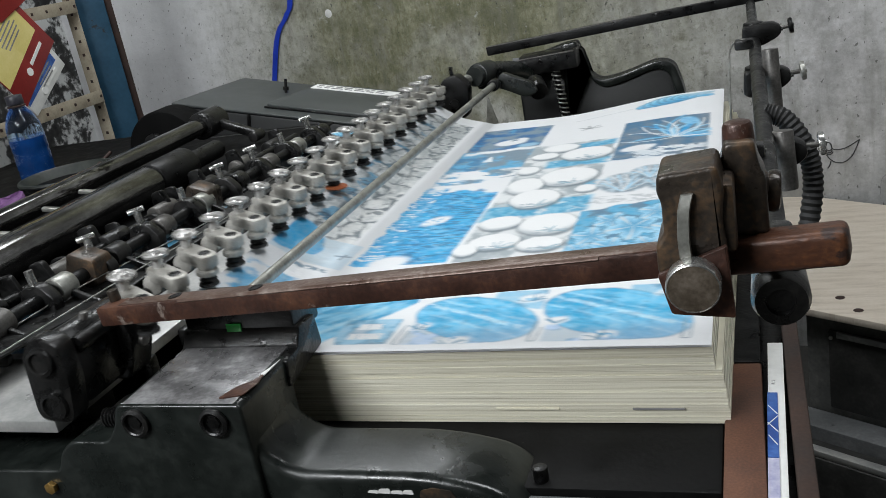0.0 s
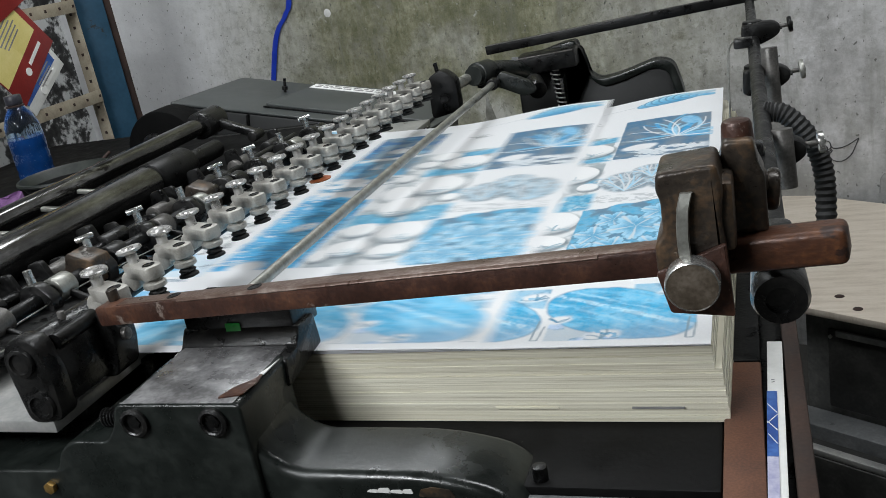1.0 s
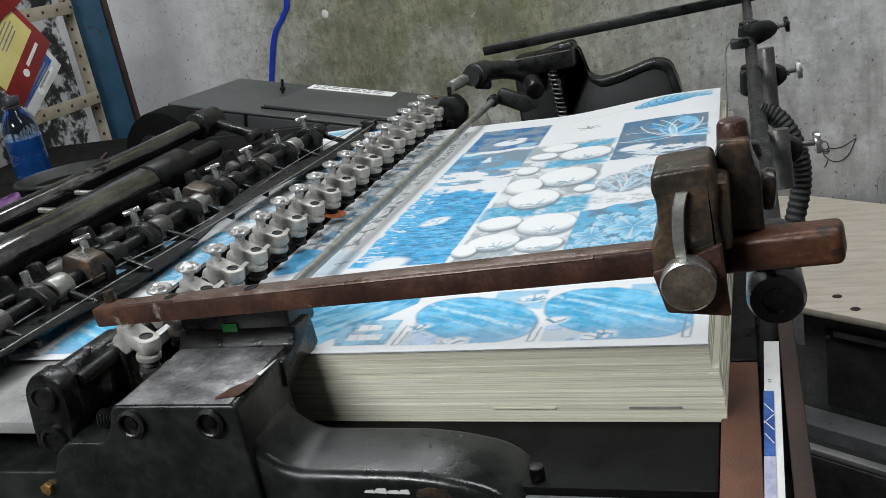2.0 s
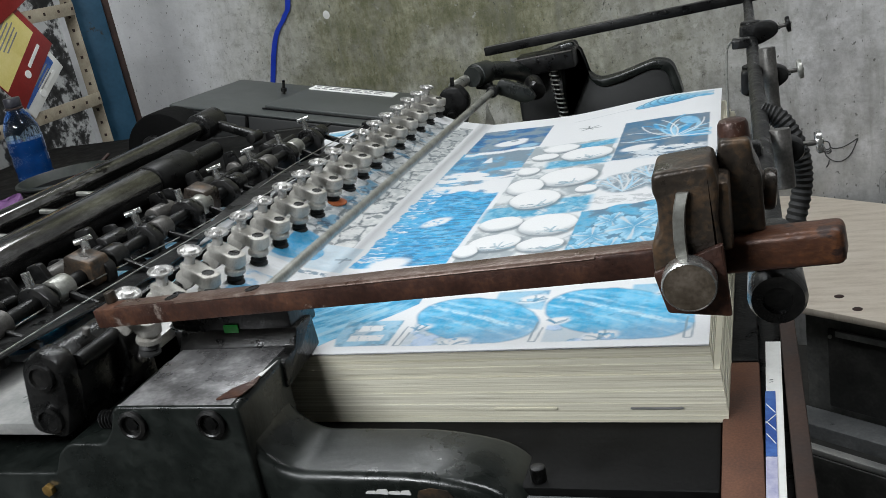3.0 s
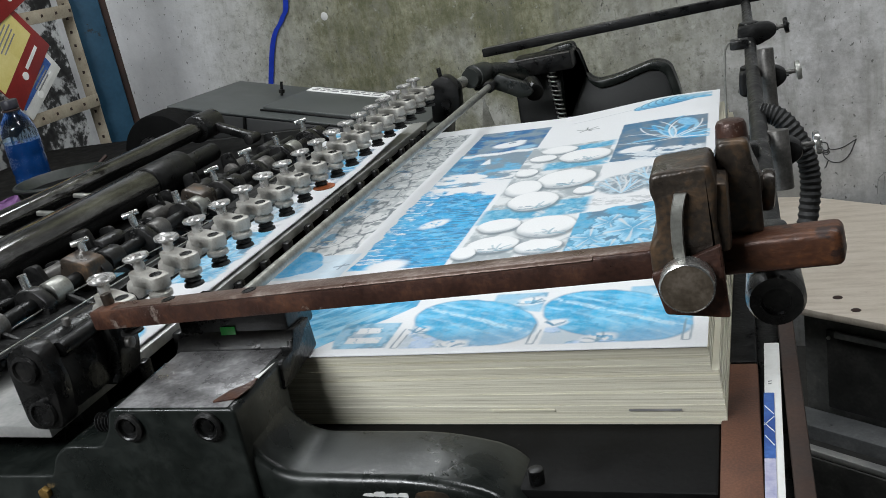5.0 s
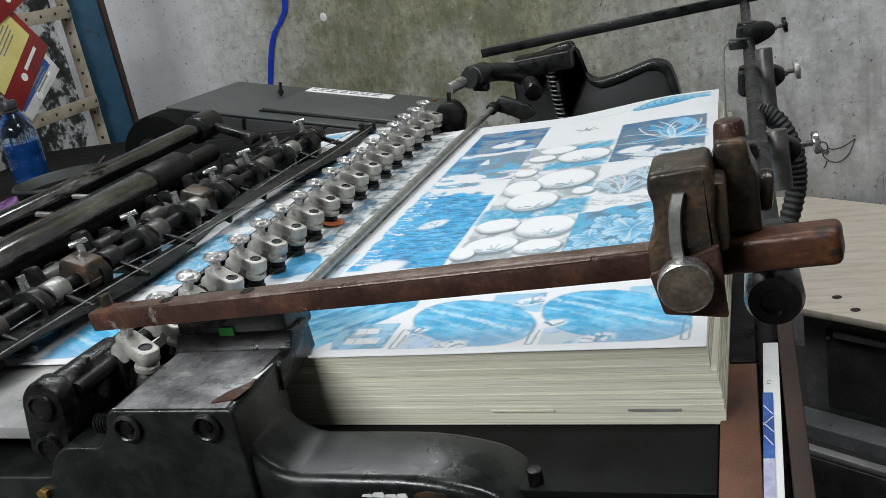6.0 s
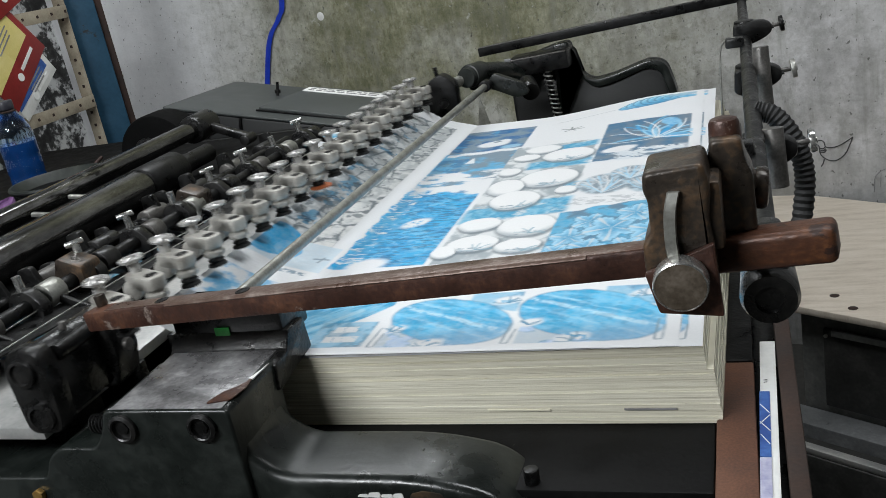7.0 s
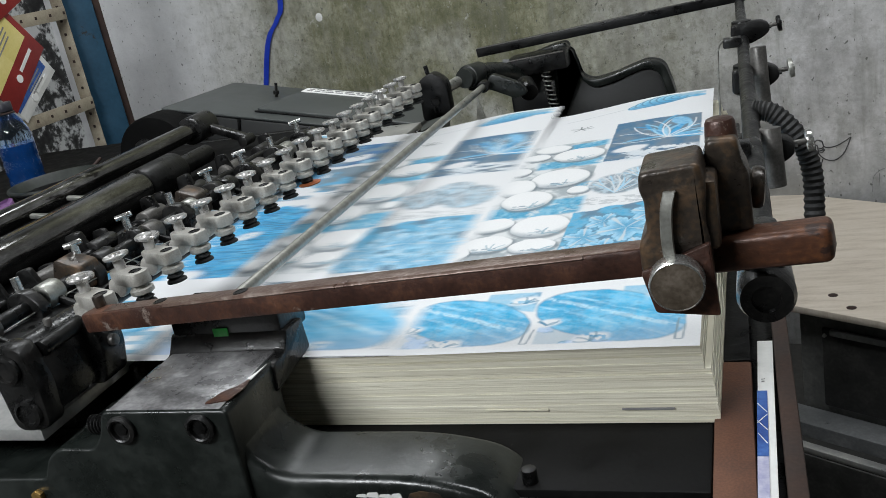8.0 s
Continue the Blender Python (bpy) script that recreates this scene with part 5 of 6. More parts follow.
def near_casting():
    t = thing("feeder_casting", (-0.40, -0.06, 0.6), "dark green painted iron casting with worn top", "machine casting")
    front = rounded([(-0.76, 0.60), (-0.76, 0.902), (-0.548, 0.906, 0.004), (-0.538, 0.926, 0.008), (-0.524, 0.936, 0.008), (-0.486, 0.936, 0.006), (-0.474, 0.950, 0.006), (-0.466, 0.9715, 0.007), (-0.348, 0.9715, 0.006), (-0.348, 0.60)], 0.006, 6)
    part("block", prism(B(), front, 0.084, xz_at(-0.042), 0.0028, 3), M_GREENPAINT, t)
    # worn face whose pale grey also carries the painted sheen
    part("worn_sheen_top", bx(B(), (0.106, 0.098, 0.003), pose(-0.4075, -0.0745, 0.9706), 0.0014), M_WORNSHEEN, t, "rubbed top face, its sheen painted in grey")
    rng = random.Random(21)
    edge = [(-0.462, -0.1225), (-0.376, -0.1225)] + [(-0.376 - 0.0043 * k, -0.1222 + abs(rng.gauss(0, 0.0022)) * (1 if k < 11 else 0.4)) for k in range(20)]
    part("paint_chip", prism(B(), edge, 0.0006, pose(0, 0, 0.9712)), M_WHITEWASH, t, "flaked pale paint along the edge")
    YZ = Matrix(((0, 0, 1, 0), (1, 0, 0, 0), (0, 1, 0, 0), (0, 0, 0, 1)))
    flange = rounded([(-0.052, 0.9450), (0.018, 0.9530), (0.015, 0.984), (-0.015, 0.986), (-0.026, 0.9705), (-0.048, 0.9695)], 0.003)
    part("flange", prism(B(), flange, 0.1195, Matrix.Translation((-0.4645, 0, 0)) @ YZ, 0.002), M_BLACK, t, "black bolted flange")
    part("pad", bx(B(), (0.112, 0.048, 0.034), pose(-0.406, 0.009, 0.9905), 0.003), M_BLACK, t, "black spacer block")
    for x, z in ((-0.449, 0.956), (-0.374, 0.957)):
        b = part("cap_screw", lathe(B(), [(0.0125, 0.0), (0.0128, 0.003), (0.0100, 0.0045), (0.0088, 0.0035), (0.0082, 0.0005), (0.0055, 0.0004)], Matrix.Translation((x, -0.1265, z)) @ Matrix.Rotation(radians(90), 4, "X"), 28), M_BLACK, t, "black socket cap screw")
        part("socket", lathe(B(), [(0.0056, 0.0), (0.0054, 0.001), (0.0008, 0.0012)], Matrix.Translation((x, -0.1272, z)) @ Matrix.Rotation(radians(90), 4, "X"), 6), M_BLACKMATT, b)
    bare = rounded([(-0.372, -0.118), (-0.352, -0.112), (-0.3482, -0.092), (-0.351, -0.078), (-0.356, -0.090), (-0.366, -0.100)], 0.003, 4)
    part("bare_corner", prism(B(), bare, 0.0009, pose(0, 0, 0.9722)), M_RUST, t, "bare rusty corner")
    part("bare_edge", prism(B(), rounded([(-0.354, -0.078), (-0.3505, -0.066), (-0.3485, -0.052), (-0.3495, -0.080)], 0.0008, 3), 0.0009, pose(0, 0, 0.9722)), M_CARD, t, "flaked pale paint chip")
    arm = rounded([(-0.380, 0.60), (-0.382, 0.952, 0.013), (-0.352, 0.952, 0.0125), (-0.347, 0.925, 0.02), (-0.322, 0.906, 0.03), (-0.205, 0.906, 0.07), (-0.140, 0.890, 0.06), (-0.118, 0.82, 0.03), (-0.116, 0.60)], 0.013, 9)
    part("arm", prism(B(), arm, 0.074, xz_at(-0.046), 0.009, 4), M_GREENPAINT, t, "glossy dark green curved arm")
    for x, w, h in ((-0.254, 0.010, 0.0025), (-0.2445, 0.012, 0.0042), (-0.2345, 0.012, 0.0028), (-0.225, 0.010, 0.0036)):
        part("paint_chip", prism(B(), rounded([(x - w / 2, 0.8905), (x + w / 2, 0.8900), (x + w * 0.4, 0.8905 + h), (x - w * 0.3, 0.8900 + h)], 0.0012, 3), 0.0016, xz_at(-0.1191)), M_CARD, t, "flaked pale paint chip")
    part("rust_patch", prism(B(), rounded([(-0.216, 0.8875), (-0.186, 0.888), (-0.190, 0.8945), (-0.204, 0.8965), (-0.214, 0.894)], 0.002, 3), 0.0016, xz_at(-0.1191)), M_RUSTDARK, t, "chipped rusty patch")
    part("brass_nut", cyl(B(), (-0.560, -0.125, 0.890), (-0.560, -0.131, 0.890), 0.006, seg=6, bevel=0.001), M_BRASS, t, "small brass nut")
    part("arm_screw", cyl(B(), (-0.129, -0.083, 0.879), (-0.129, -0.083, 0.892), 0.006, bevel=0.001), M_BLACKMATT, t)
    teeth = B()
    for k in range(9):
        lathe(teeth, [(0.0068, 0.0), (0.0088, 0.0008), (0.0088, 0.0018), (0.0068, 0.0026)], Matrix.Translation((-0.502 + 0.0034 * k, -0.100, 0.9440)) @ Matrix.Rotation(radians(78), 4, "Y"), 16)
    part("adjusting_screw", teeth, M_BLACK, t, "coarse threaded adjusting screw")
    return t


near_casting()
solo("green_tape", bx(B(), (0.015, 0.0012, 0.011), pose(-0.4105, -0.0166, 0.9850), 0.0003), M_GREENTAPE, "bit of green tape on the black spacer", "tape")

# ---- shafts and sheet register gear over the feed board ----


def shafts():
    a = thing("drive_shaft", (-0.93, 0.3, 1.0), "polished black drive shaft over the feed board", "shaft")
    part("shaft", cyl(B(), (-0.925, -0.35, 1.02), (-0.940, 0.86, 1.02), 0.0165), M_OILSTEEL, a)
    part("collar", cyl(B(), (-0.938, 0.80, 1.02), (-0.941, 0.87, 1.02), 0.026, bevel=0.003), M_BLACK, a)
    part("lever", bx(B(), (0.11, 0.018, 0.016), pose(-0.895, 0.842, 1.006, 0, 22, 0), 0.004), M_BLACK, a)
    part("lever_pin", cyl(B(), (-0.848, 0.825, 0.984), (-0.848, 0.86, 0.984), 0.010, bevel=0.002), M_BLACK, a)
    b = thing("feed_roller", (-0.86, 0.2, 0.98), "oily black feed roller with a matt hub", "roller")
    part("roller", cyl(B(), (-0.855, -0.35, 0.997), (-0.850, 0.50, 0.997), 0.028, seg=36, bevel=0.003), M_OILSTEEL, b)
    part("hub", cyl(B(), (-0.850, 0.50, 0.997), (-0.849, 0.60, 0.997), 0.030, seg=36, bevel=0.003), M_BLACKMATT, b)
    part("spindle", cyl(B(), (-0.849, 0.60, 0.997), (-0.848, 0.70, 0.997), 0.016), M_BLACKMATT, b)
    for y in (0.14, 0.24, 0.34, 0.42):
        part("web", bx(B(), (0.050, 0.008, 0.006), pose(-0.890, y, 1.012, 0, 10, 12), 0.001), M_STEEL, b)
    return a, b


shafts()


def register_gear():
    t = thing("register_shaft", (-0.70, 0.3, 0.97), "oily shaft carrying clamps, collars and thumb screws", "register shaft")
    part("shaft", cyl(B(), (-0.715, -0.25, 0.985), (-0.690, 0.80, 0.985), 0.0085), M_BLACKMATT, t)
    part("back_shaft", cyl(B(), (-0.765, -0.25, 0.982), (-0.745, 0.80, 0.982), 0.007), M_BLACKMATT, t)
    rng = random.Random(9)
    for k in range(9):
        y = -0.02 + 0.098 * k
        x = -0.715 + 0.025 * (y + 0.25) / 1.05
        hold = part("holder", prism(B(), rounded([(x - 0.030, 0.968), (x + 0.016, 0.955), (x + 0.022, 0.985), (x + 0.004, 1.004), (x - 0.020, 1.000)], 0.008), 0.016, xz_at(y + 0.008), 0.002), M_BLACK, t, "black clamp holder")
        part("collar", cyl(B(), (x, y + 0.016, 0.985), (x, y + 0.044, 0.985), 0.0155, bevel=0.002), (M_RODS, M_STEEL, M_BLACK)[k % 3], t, "oily metal collar")
        part("thumb_screw", cyl(B(), (x - 0.008, y + 0.002, 1.000), (x - 0.010, y + 0.002, 1.018), 0.0050, seg=12), M_CHROME, hold, "bright thumb screw")
        if k % 3 != 1:
            part("tee", cyl(B(), (x - 0.019, y - 0.005, 1.018), (x - 0.001, y + 0.007, 1.021), 0.0038, seg=12, bevel=0.001), M_CHROME, hold, "bright tee bar")
        part("wheel_arm", bx(B(), (0.050, 0.006, 0.008), pose(x + 0.030, y + 0.03, 0.972, 0, 22, rng.uniform(-8, 8)), 0.001), M_BLACKMATT, hold)
    for k in range(17):
        y = -0.06 + 0.052 * k + rng.uniform(-0.01, 0.01)
        x = -0.770 + rng.uniform(-0.015, 0.02)
        h = rng.uniform(0.99, 1.015)
        part("finger", prism(B(), rounded([(x - 0.012, 0.955), (x + 0.075, 0.950), (x + 0.080, 0.962), (x + 0.020, 0.985), (x + 0.010, h), (x - 0.010, h - 0.004)], 0.006), rng.uniform(0.006, 0.014), xz_at(y), 0.0015), M_BLACKMATT, t, "black sheet finger")
    for k in range(7):
        y = 0.02 + 0.115 * k
        part("sleeve", cyl(B(), (-0.757, y, 0.983), (-0.755, y + 0.045, 0.983), 0.013, bevel=0.002), M_RODS if k % 2 else M_BLACK, t, "oily sleeve")
    for y in (0.16, 0.42):
        part("yoke", prism(B(), rounded([(-0.735, 0.975), (-0.69, 0.968), (-0.688, 1.000), (-0.722, 1.012)], 0.006), 0.034, xz_at(y + 0.02), 0.002), M_RUSTDARK, t, "grimy iron yoke")
    return t


register_gear()


def black_ribbon():
    t = thing("black_ribbon", (-0.64, 0.4, 0.948), "broad black ribbon curving over the feed board", "guide band")
    # black ribbon of changing width, with thin grey lines along it
    bm = B()
    rows = []
    for k in range(41):
        s = k / 40
        y = -0.16 + 1.05 * s
        w = 0.004 + 0.020 * abs(math.sin(2 * math.pi * s)) ** 0.8
        x = -0.690 + 0.065 * s
        z = 0.968 + 0.006 * math.sin(4 * math.pi * s)
        rows.append([bm.verts.new((x + a * w, y, z + b)) for a, b in ((-1, 0.002), (1, -0.002), (1, 0.0), (-1, 0.004))])
    for a, b in zip(rows, rows[1:]):
        for k in range(4):
            bm.faces.new((a[k], a[(k + 1) % 4], b[(k + 1) % 4], b[k]))
    bm.faces.new(rows[0][::-1])
    bm.faces.new(rows[-1])
    bmesh.ops.recalc_face_normals(bm, faces=bm.faces)
    part("band", bm, M_BLACKMATT, t)
    for d in (-0.010, 0.012):
        pts = curve_pts([(-0.690 + d, -0.16, 0.974), (-0.674 + d * 2, 0.10, 0.980), (-0.657 + d, 0.36, 0.972), (-0.630 + d * 2, 0.62, 0.980), (-0.625 + d, 0.89, 0.974)], 32)
        part("cord", sweep(B(), pts, 0.0008, 6), M_STEEL, t, "thin grey cord")
    for y in (-0.15, 0.88):
        part("clip", bx(B(), (0.030, 0.014, 0.034), pose(-0.690 if y < 0 else -0.625, y, 0.963), 0.002), M_BLACK, t)
    return t


black_ribbon()

# ---- gear cover behind the press ----


def gear_cover():
    t = thing("gear_cover", (-0.9, 1.2, 0.4), "dark grey painted sheet metal gear cover", "machine cover")
    tilt = Matrix.Translation((-1.17, 0, 1.03)) @ Matrix.Rotation(radians(12), 4, "Y") @ Matrix.Translation((1.17, 0, 0))
    top = [(-1.175, 1.062), (-0.575, 1.062), (-0.560, 1.20), (-0.585, 1.350), (-1.150, 1.356)]
    # the body is coloured much darker than the thin grey lid on it
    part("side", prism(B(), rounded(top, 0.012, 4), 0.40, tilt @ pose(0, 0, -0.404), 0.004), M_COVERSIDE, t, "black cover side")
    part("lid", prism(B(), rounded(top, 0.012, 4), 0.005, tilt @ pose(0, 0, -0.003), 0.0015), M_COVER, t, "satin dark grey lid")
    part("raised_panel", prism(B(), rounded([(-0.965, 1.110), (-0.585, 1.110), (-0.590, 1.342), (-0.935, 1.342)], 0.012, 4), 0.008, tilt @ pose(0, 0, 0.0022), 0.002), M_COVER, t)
    part("panel_edge", bx(B(), (0.38, 0.004, 0.004), tilt @ pose(-0.775, 1.106, 0.0040), 0.001), M_BLACKMATT, t)
    part("seam", bx(B(), (0.006, 0.005, 0.38), tilt @ pose(-0.980, 1.0605, -0.195)), M_BLACKMATT, t)
    pn = part("pin", cyl(B(), tilt @ Vector((-0.985, 1.255, 0)), tilt @ Vector((-0.985, 1.255, 0.034)), 0.0035, seg=10), M_BLACK, t)
    part("pin_collar", cyl(B(), tilt @ Vector((-0.985, 1.255, 0.008)), tilt @ Vector((-0.985, 1.255, 0.016)), 0.007, seg=12), M_BLACK, pn)
    for x, y in ((-0.625, 1.31), (-0.655, 1.135)):
        part("lid_screw", cyl(B(), tilt @ Vector((x, y, 0.008)), tilt @ Vector((x, y, 0.014)), 0.006, seg=12), M_BRASS if y > 1.2 else M_BLACK, t)
    part("guard", cyl(B(), (-1.162, 0.985, 0.938), (-1.162, 1.06, 0.938), 0.092, seg=40, bevel=0.006), M_DULLBLACK, t, "round black wheel guard")
    part("hub", cyl(B(), (-1.175, 0.970, 0.955), (-1.175, 0.985, 0.955), 0.030, seg=24, bevel=0.004), M_BLACK, t)
    lb = part("label_plate", bx(B(), (0.212, 0.040, 0.0016), tilt @ pose(-0.830, 1.305, 0.0110), 0.0004), M_CARD, t, "white label strip")
    rng = random.Random(3)
    for r in range(2):
        x = -0.925
        while x < -0.755:
            w = rng.uniform(0.008, 0.028)
            part("text_bar", bx(B(), (w, 0.006, 0.0008), tilt @ pose(x + w / 2, 1.313 - 0.015 * r, 0.0121)), M_GREY, lb)
            x += w + 0.006
    return t


gear_cover()

# ---- right: plywood table, cabinet, card strip ----
TAB = Matrix.Translation((0.115, 1.129, 0)) @ Matrix.Rotation(radians(-31), 4, "Z")


def plywood_table():
    t = thing("plywood_table", (0.4, 1.4, 0.0), "pale worn plywood top on a black steel cabinet", "work table")
    bm = prism(B(), rounded([(-0.06, 0.0, 0.05), (1.1, 0.0), (1.1, 0.58), (-0.42, 0.64)], 0.01, 7), 0.016, TAB @ pose(0, 0, 0.434), 0.002)
    part("tabletop", bm, M_WOOD, t, "pale plywood tabletop with chipped marks")
    part("cabinet", bx(B(), (1.06, 0.56, 0.43), TAB @ pose(0.52, 0.31, 0.216), 0.004), M_CABINET, t)
    for k in range(3):
        p = part("panel", bx(B(), (0.25, 0.010, 0.18), TAB @ pose(0.165 + 0.29 * k, 0.027, 0.310), 0.004), M_DOOR, t, "dark scuffed sheet steel panel")
        for dx in (-0.112, 0.112):
            part("rivet", cyl(B(), TAB @ Vector((0.16 + 0.29 * k + dx, 0.021, 0.385)), TAB @ Vector((0.16 + 0.29 * k + dx, 0.017, 0.385)), 0.004, seg=10), M_STEEL, p)
    part("plinth", bx(B(), (1.1, 0.066, 0.205), TAB @ pose(0.50, -0.005, 0.1025), 0.004), M_LEDGE, t, "scuffed blue-grey ledge")
    part("base_box", bx(B(), (1.1, 0.062, 0.176), TAB @ pose(0.50, -0.0705, 0.088), 0.003), M_DOOR, t)
    part("edge_strip", bx(B(), (1.1, 0.020, 0.014), TAB @ pose(0.50, -0.088, 0.184), 0.002), M_BOARD, t, "scuffed pale edge strip")
    part("panel_rail", bx(B(), (0.28, 0.008, 0.014), TAB @ pose(0.20, 0.019, 0.395), 0.002), M_CABINET, t)
    for x, y in ((0.042, 0.075), (0.098, 0.035)):
        part("chip", lathe(B(), [(0.010, 0.0), (0.008, 0.0005), (0.001, 0.0007)], TAB @ pose(x, y, 0.4502, 0, 0, 20), 9), M_BROWN, t)
    return t


plywood_table()


def card_strip():
    t = thing("card_strip", (0.040, -0.02, 0.86), "white card strip with dark blue print stuck in the slot", "card strip")
    part("card", bx(B(), (0.0130, 0.35, 0.0016), pose(0.0440, -0.045, 0.884, 0, 0, -1.35), 0.0004), M_CARD, t)
    tilt = pose(0.0418, -0.008, 0.8853, 0, 0, -1.35)
    part("print", bx(B(), (0.0080, 0.094, 0.0006), tilt), M_INKBLUE, t, "dark blue printed patch")
    part("print", bx(B(), (0.0080, 0.11, 0.0006), tilt @ pose(0, -0.103, 0)), M_LILAC, t, "pale lilac printed patch")
    for y, turn in ((0.020, 28), (0.004, -30), (-0.006, 30), (-0.024, 26)):
        part("line", bx(B(), (0.0007, 0.0150, 0.0003), tilt @ pose(0, y, 0.0004, 0, 0, turn)), M_CARD, t, "thin white printed line")
    for y in (0.066, 0.062):
        part("line", bx(B(), (0.0030, 0.0006, 0.0003), tilt @ pose(0.001, y, 0.0004, 0, 0, 20)), M_GREY, t, "thin grey scratch")
    return t


card_strip()

# ---- left corner: column, rack, brochures, bottle, bin ----
solo("column", bx(B(), (0.092, 0.092, 2.8), pose(-1.845, 1.745, 1.4, 0, 0, 38), 0.004), M_BLUEPAINT, "chipped blue painted column", kind="structure")
solo("trim", bx(B(), (0.020, 0.05, 2.8), pose(-1.7995, 1.778, 1.4, 0, 0, 38), 0.003), M_BROWN, "dark brown timber strip beside the column", kind="structure")


def slotted_rack():
    t = thing("slotted_rack", (-1.85, 1.3, 0.0), "cream slotted angle steel rack", "rack")
    for y in (0.75, 1.655):
        p = part("post", bx(B(), (0.040, 0.004, 2.2), pose(-1.84, y, 1.1), 0.001), M_RACK, t)
        for k in range(22):
            part("slot", bx(B(), (0.0085, 0.0012, 0.0085), pose(-1.84, y - 0.0024, 0.72 + 0.04 * k)), M_BROWN, p)
    for z in (0.995, 1.262):
        p = part("shelf_rail", bx(B(), (0.004, 0.90, 0.036), pose(-1.815, 1.20, z), 0.001), M_RACK, t)
        for k in range(15):
            part("slot", bx(B(), (0.0012, 0.008, 0.008), pose(-1.8125, 0.80 + 0.06 * k, z)), M_BROWN, p)
        part("shelf", bx(B(), (0.17, 0.90, 0.006), pose(-1.92, 1.20, z - 0.014)), M_RACK, t)
    return t


slotted_rack()


def brochure(at, lean, size, label, mats):
    """A printed leaflet in a plane that faces the room, turned by lean in it."""
    t = thing("brochure", at, label, "brochure", "brochures on the rack")
    m = Matrix.Translation(at) @ Matrix.Rotation(radians(lean), 4, "X")
    w, h = size
    part("sheet", bx(B(), (0.003, w, h), m, 0.0005), mats[0], t)
    pa = part("panel", bx(B(), (0.0012, w * 0.9, h * 0.62), m @ pose(0.0022, -w * 0.04, h * 0.16)), mats[1], t)
    for k in range(6):
        part("text_bar", bx(B(), (0.0008, w * (0.42 - 0.05 * (k % 3)), 0.004), m @ pose(0.0032, w * 0.08, h * 0.38 - 0.012 * k)), M_GREY, pa)
    part("title_bar", bx(B(), (0.0012, w * 0.34, 0.010), m @ pose(0.0022, w * 0.16, -h * 0.30)), M_CARD, t, "white lettering bars")
    part("mark", cyl(B(), m @ Vector((0.0016, -w * 0.10, -h * 0.33)), m @ Vector((0.0034, -w * 0.10, -h * 0.33)), 0.011, seg=18), M_CARD, t, "white round mark")
    return t


brochure((-1.806, 1.352, 1.184), 40, (0.23, 0.20), "dark red and yellow brochure leaning on the rack", (M_RED, M_YELLOW))
brochure((-1.800, 1.400, 1.395), 22, (0.24, 0.20), "dark red brochure on the upper rail", (M_RED, M_YELLOW))
brochure((-1.809, 1.412, 1.098), 34, (0.20, 0.10), "white and blue leaflet below the red brochure", (M_CARD, M_INKBLUE))
bench = thing("side_bench", (-1.45, 0.8, 0.0), "dark cluttered side bench beside the press", "bench")
part("top", bx(B(), (0.55, 0.90, 0.03), pose(-1.50, 0.90, 0.900), 0.004), M_DULLBLACK, bench)
part("body", bx(B(), (0.50, 0.84, 0.88), pose(-1.50, 0.90, 0.4405), 0.006), M_DULLBLACK, bench)


def bottle():
    x, y, z = -1.385, 0.846, 0.9155
    t = thing("bottle", (x, y, z), "clear plastic bottle half full of blue liquid", "bottle")
    prof = [(0.030, 0.0), (0.036, 0.006), (0.0365, 0.045), (0.0350, 0.052), (0.0365, 0.058), (0.0365, 0.082), (0.0350, 0.088), (0.0365, 0.094), (0.0365, 0.122), (0.034, 0.145), (0.026, 0.166), (0.0160, 0.180), (0.0145, 0.194)]
    b = part("body", lathe(B(), prof, pose(x, y, z), 36), M_PET, t, "clear ribbed plastic")
    b.visible_shadow = False
    part("liquid", lathe(B(), [(0.028, 0.002), (0.0345, 0.008), (0.0350, 0.045), (0.0335, 0.052), (0.0350, 0.058), (0.0350, 0.082), (0.0335, 0.088), (0.0350, 0.094), (0.0350, 0.118)], pose(x, y, z), 36), M_LIQUID, t, "deep blue liquid")
    part("cap", lathe(B(), [(0.0165, 0.0), (0.0170, 0.002), (0.0168, 0.016), (0.0155, 0.018)], pose(x, y, z + 0.188), 30), M_CAP, t, "dark screw cap")
    part("neck_ring", lathe(B(), [(0.0165, 0.0), (0.0185, 0.001), (0.0185, 0.003), (0.0165, 0.004)], pose(x, y, z + 0.182), 30), M_BROWN, t, "brown neck ring")
    return t


bottle()


def bowl():
    x, y, z = -1.262, 0.792, 0.9155
    t = thing("plastic_bowl", (x, y, z), "dark green plastic bowl on the bench", "bowl")
    part("bowl", lathe(B(), [(0.062, 0.0), (0.070, 0.003), (0.090, 0.040), (0.0925, 0.041), (0.096, 0.0405), (0.0975, 0.044), (0.096, 0.0475), (0.0915, 0.048), (0.0885, 0.045), (0.070, 0.009), (0.060, 0.005), (0.001, 0.005)], pose(x, y, z), 48), M_BIN, t)
    part("brush_handle", cyl(B(), (x + 0.005, y + 0.070, z + 0.030), (x + 0.022, y + 0.115, z + 0.055), 0.0045, 0.0035, seg=12), M_BROWN, t, "dark brush handle")
    part("handle_tip", cyl(B(), (x - 0.003, y + 0.049, z + 0.0190), (x + 0.005, y + 0.070, z + 0.030), 0.0042, 0.0046, seg=12), M_YELLOW, t, "yellow handle end")
    return t


bowl()
rag = B()
bmesh.ops.create_icosphere(rag, subdivisions=4, radius=0.036, matrix=pose(-1.300, 0.660, 0.930) @ Matrix.Diagonal((1, 1, 0.55, 1)))
